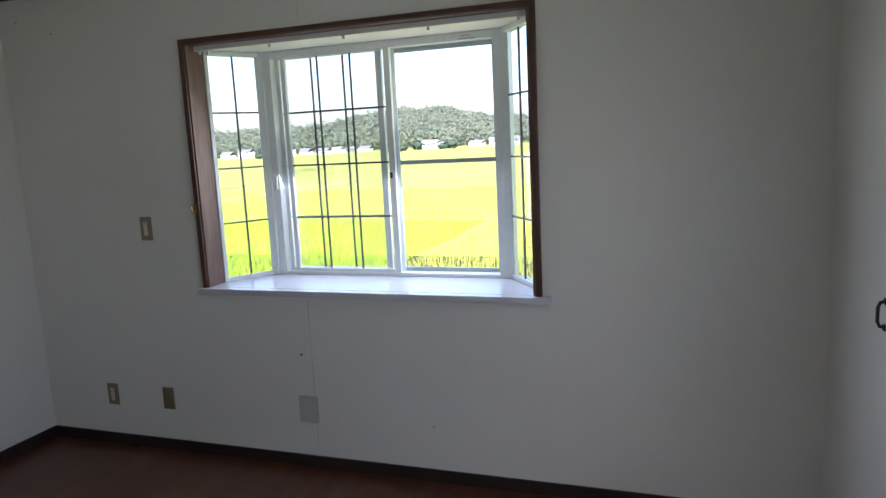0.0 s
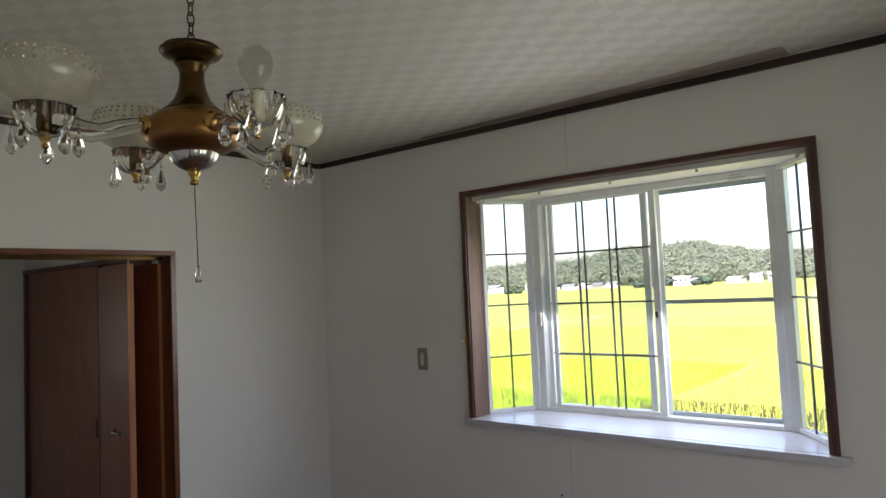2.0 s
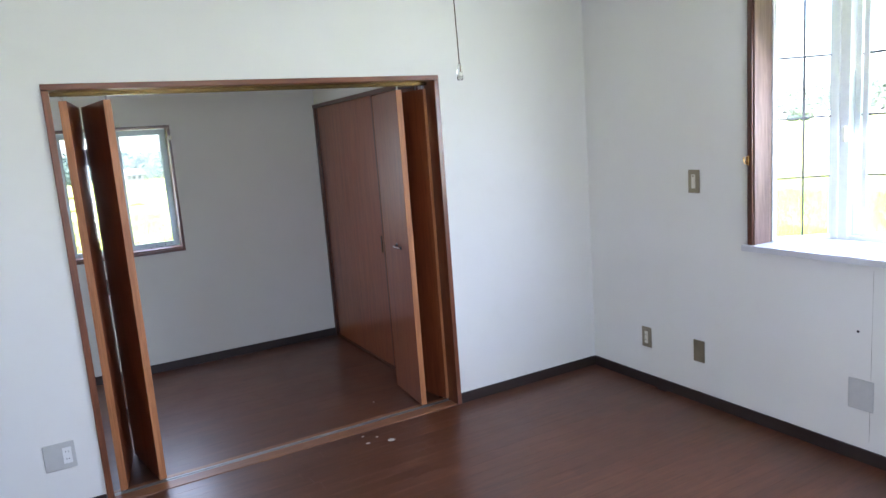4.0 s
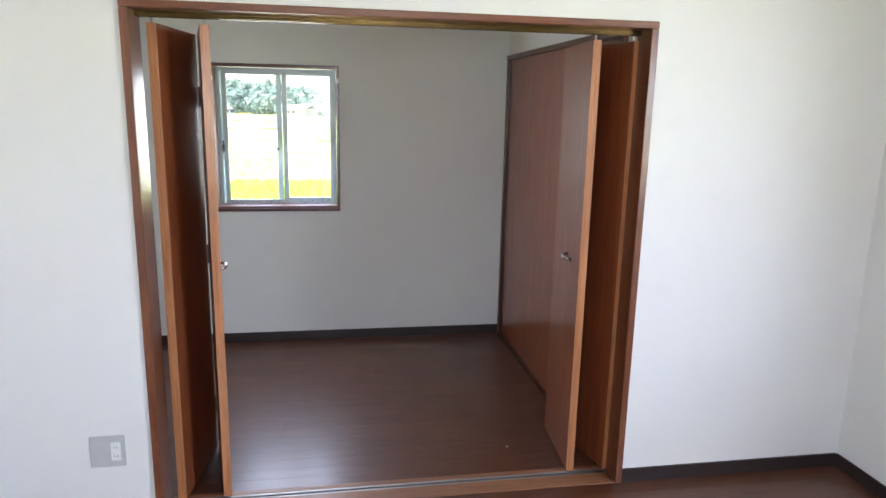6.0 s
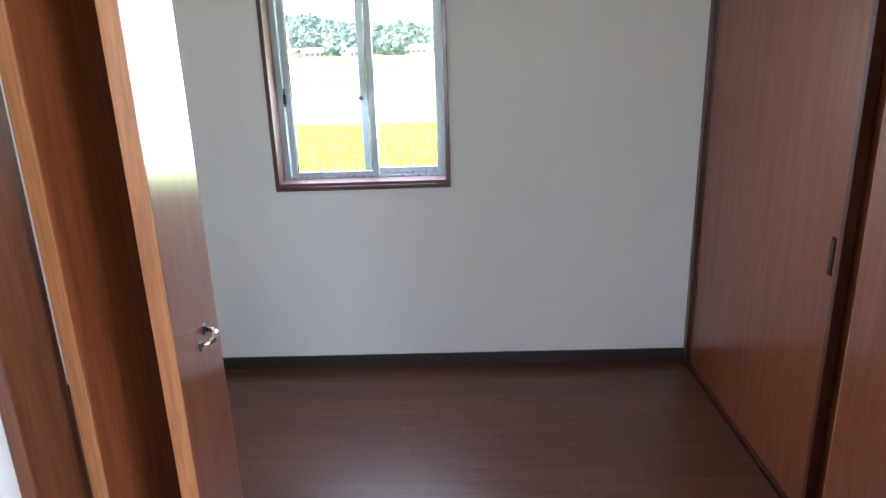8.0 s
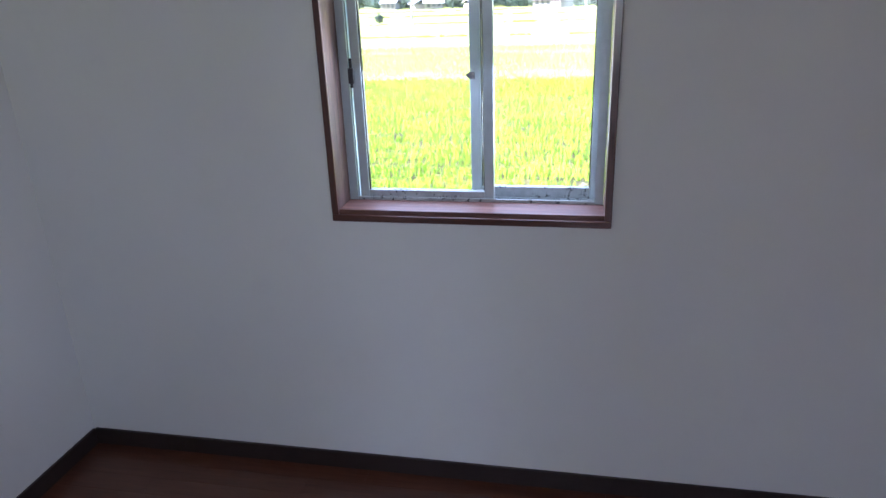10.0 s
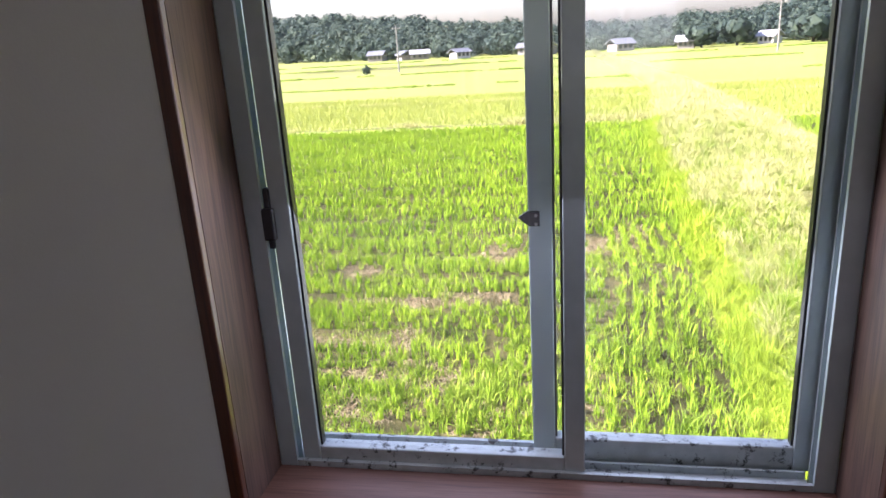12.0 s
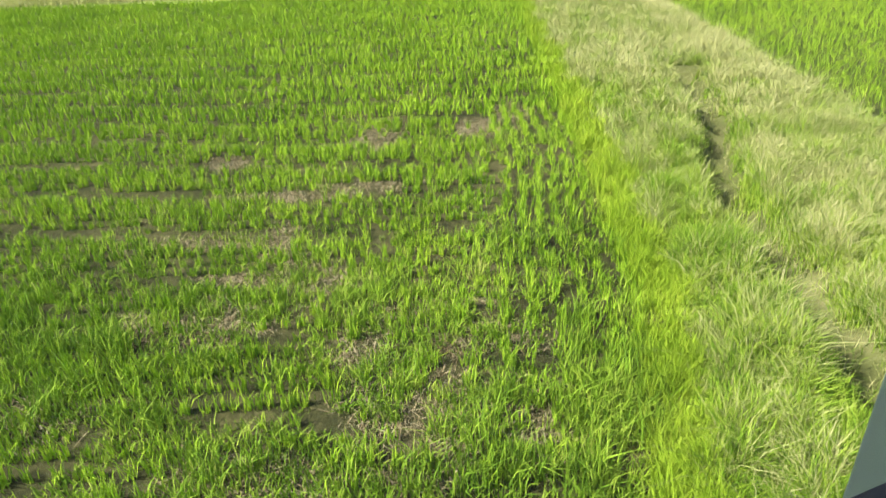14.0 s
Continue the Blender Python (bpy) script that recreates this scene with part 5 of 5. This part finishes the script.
def crowns(name, cx, cy, base, rad, high, n, material, label):
    """Loose crowns of small leaf clumps round the given places."""
    N = len(cx) * n
    c = np.repeat(np.stack([cx, cy, base + high * 0.55], -1), n, 0)
    rr, hh = np.repeat(rad, n), np.repeat(high, n)
    v = rng.normal(0, 1, (N, 3))
    v /= np.linalg.norm(v, axis=1)[:, None]
    lump = 1 + 0.22 * np.sin(v[:, 0] * 5 + c[:, 0]) * np.sin(v[:, 1] * 5 + c[:, 1]) + 0.15 * np.sin(v[:, 2] * 7)
    q = v * (rng.uniform(0.75, 1.05, N) * lump)[:, None] * np.stack([rr, rr, hh * 0.5], -1)
    p = c + q
    s = (rr * rng.uniform(0.16, 0.34, N))[:, None]
    t1 = rng.normal(0, 1, (N, 3)) + 0.0
    t1 -= v * (t1 * v).sum(1)[:, None] * 0.7
    t1 /= np.linalg.norm(t1, axis=1)[:, None]
    t2 = np.cross(v, t1)
    pts = np.stack([p + t1 * s, p - t1 * s * 0.6 + t2 * s * 0.9, p - t1 * s * 0.5 - t2 * s * 0.9], 1).reshape(-1, 3)
    return tagged(new(name, raw_mesh(name, pts, np.arange(N * 3).reshape(-1, 3), [material])), label, "trees", kind="stuff")


# Ridge woodland in haze-tinted leaf colours, paler towards the north.
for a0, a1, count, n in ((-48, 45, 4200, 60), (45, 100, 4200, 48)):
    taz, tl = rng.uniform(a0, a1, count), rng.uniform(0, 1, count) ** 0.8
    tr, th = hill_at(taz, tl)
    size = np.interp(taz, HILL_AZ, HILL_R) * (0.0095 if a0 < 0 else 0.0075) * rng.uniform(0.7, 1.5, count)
    crowns("hill_trees", -tr * np.cos(np.radians(taz)), tr * np.sin(np.radians(taz)), GZ - 0.5 + np.maximum(th - size * 1.0, 0), size, size * rng.uniform(1.5, 2.4, count), n, M_tree if a0 < 0 else M_tree_hazed, "dense mixed green woodland on the ridge, distance haze put into its colour")


def low_tree(az_deg, r, rad, high):
    x, y = -r * math.cos(radians(az_deg)), r * math.sin(radians(az_deg))
    t = thing("tree", (x, y, GZ - 0.1), "rounded dark green field tree", "tree", "field trees")
    part("trunk", tube(bmesh.new(), [(0, 0, 0), (0.03 * rad, 0, high * 0.3), (0, 0.05 * rad, high * 0.6)], [rad * 0.09, rad * 0.07, rad * 0.03], 7), M_trunk, t)
    tmp = crowns("crown", np.zeros(1), np.zeros(1), np.zeros(1) + high * 0.08, np.array([rad]), np.array([high * 0.95]), 260, M_tree, "")
    for key in ("label", "category", "kind"):
        if key in tmp:
            del tmp[key]
    tmp.parent = t
    return t


for a, r, rad, high in ((-17.0, 127, 0.75, 1.6), (67.2, 480, 4.4, 4.2), (68.2, 480, 3.8, 3.8), (69.5, 478, 4.0, 6.0), (72.4, 482, 4.2, 5.6), (71.6, 480, 3.4, 3.8), (56.5, 450, 3.4, 3.2), (57.3, 452, 3.0, 2.8), (9.5, 176, 3.4, 5.0), (12.0, 178, 3.6, 6.0), (17.0, 176, 4.0, 6.0), (20.5, 178, 3.6, 6.0), (24.0, 180, 4.0, 6.0)):
    low_tree(a, r, rad, high)


def far_house(az_deg, r, w, d, h, turn, wall_m, roof_m):
    x, y = -r * math.cos(radians(az_deg)), r * math.sin(radians(az_deg))
    t = thing("house", (x, y, GZ - 0.05), "distant pale house with a grey gabled roof", "house", "distant houses")
    t.rotation_euler = (0, 0, radians(turn))
    part("wall", box(bmesh.new(), -w / 2, w / 2, -d / 2, d / 2, 0, h), wall_m, t)
    bm = bmesh.new()
    e, rh = 0.6, d * 0.28
    prof = [(-d / 2 - e, h - 0.1), (0, h + rh), (d / 2 + e, h - 0.1), (d / 2 + e, h + 0.15), (0, h + rh + 0.3), (-d / 2 - e, h + 0.15)]
    ends = [[bm.verts.new((sx * (w / 2 + e), py, pz)) for py, pz in prof] for sx in (-1, 1)]
    bm.faces.new(ends[0])
    bm.faces.new(ends[1][::-1])
    for i in range(6):
        j = (i + 1) % 6
        bm.faces.new((ends[0][i], ends[1][i], ends[1][j], ends[0][j]))
    bmesh.ops.recalc_face_normals(bm, faces=bm.faces[:])
    part("roof", bm, roof_m, t)
    storeys = 2 if h > 4 else 1
    for s in range(storeys):
        for k in range(3):
            for side in (-1, 1):
                cxw, cyw, cz_ = (k - 1) * w * 0.3, side * d / 2, 1.3 + s * 2.5
                part("window", box(bmesh.new(), cxw - w * 0.09, cxw + w * 0.09, cyw - 0.04, cyw + 0.04, cz_ - 0.6, cz_ + 0.6), M_house_glass, t)
    return t


hr = random.Random(11)
M_house_wall2 = plain_mat("house_boards", (0.26, 0.24, 0.22), 0.8, scale=1)
M_house_roof2 = plain_mat("roof_metal", (0.30, 0.31, 0.33), 0.5, scale=1)
for a in (-15.6, -13.4, -12.2, -9.0, -3.4, -2.2, 3.6, 8.4, 14.2, 18.6):
    far_house(a, float(np.interp(a, HILL_AZ, HILL_R)) - hr.uniform(4, 18), hr.uniform(3.6, 6.2), hr.uniform(3.2, 4.4), hr.choice((1.7, 2.0, 2.3)), hr.uniform(-70, 70) + 90, hr.choice((M_house_wall, M_house_wall2, M_house_wall2)), hr.choice((M_house_roof, M_house_roof2)))
for a in (50.5, 52.2, 54, 55.4, 58.6, 60.2, 61.6, 62.8, 64.0, 65.1, 70.6, 71.4, 74.5, 76, 77.4):
    far_house(a, hr.uniform(520, 640), hr.uniform(8, 13), hr.uniform(6, 9), hr.choice((3.0, 3.0, 5.0)), hr.uniform(-30, 30), hr.choice((M_house_wall, M_house_wall, M_house_wall2)), hr.choice((M_house_roof, M_house_roof2)))


def utility_pole(x, y, h):
    t = thing("utility_pole", (x, y, GZ), "slim concrete utility pole among the fields", "utility pole", "utility poles")
    part("shaft", tube(bmesh.new(), [(0, 0, -0.1), (0, 0, h)], [0.17, 0.11], 8), M_pole, t)
    part("crossarm", box(bmesh.new(), -0.05, 0.05, -0.75, 0.75, h - 0.6, h - 0.5), M_pole, t)
    for yy in (-0.65, 0.0, 0.65):
        part("insulator", lathe(bmesh.new(), [(0.05, h - 0.5), (0.06, h - 0.42), (0.03, h - 0.32)], 8, 0, yy), M_white, t)
    return t


poles = [(-141.0, -89.0), (-133.0, -59.0), (-127.0, -32.5), (-122.0, -1.5), (-125.5, 32.3), (-130, 66.0)]
for px_, py_ in poles:
    utility_pole(px_, py_, 8.2)
for (ax, ay), (bx_, by_) in zip(poles, poles[1:]):
    wire = thing("overhead_wire", (ax, ay, GZ + 7.95), "thin overhead wire between utility poles", "wire", "overhead wires")
    pts = [((bx_ - ax) * k / 10, (by_ - ay) * k / 10, -0.5 * (1 - (2 * k / 10 - 1) ** 2)) for k in range(11)]
    part("strand", tube(bmesh.new(), pts, 0.015, 4), M_black, wire)
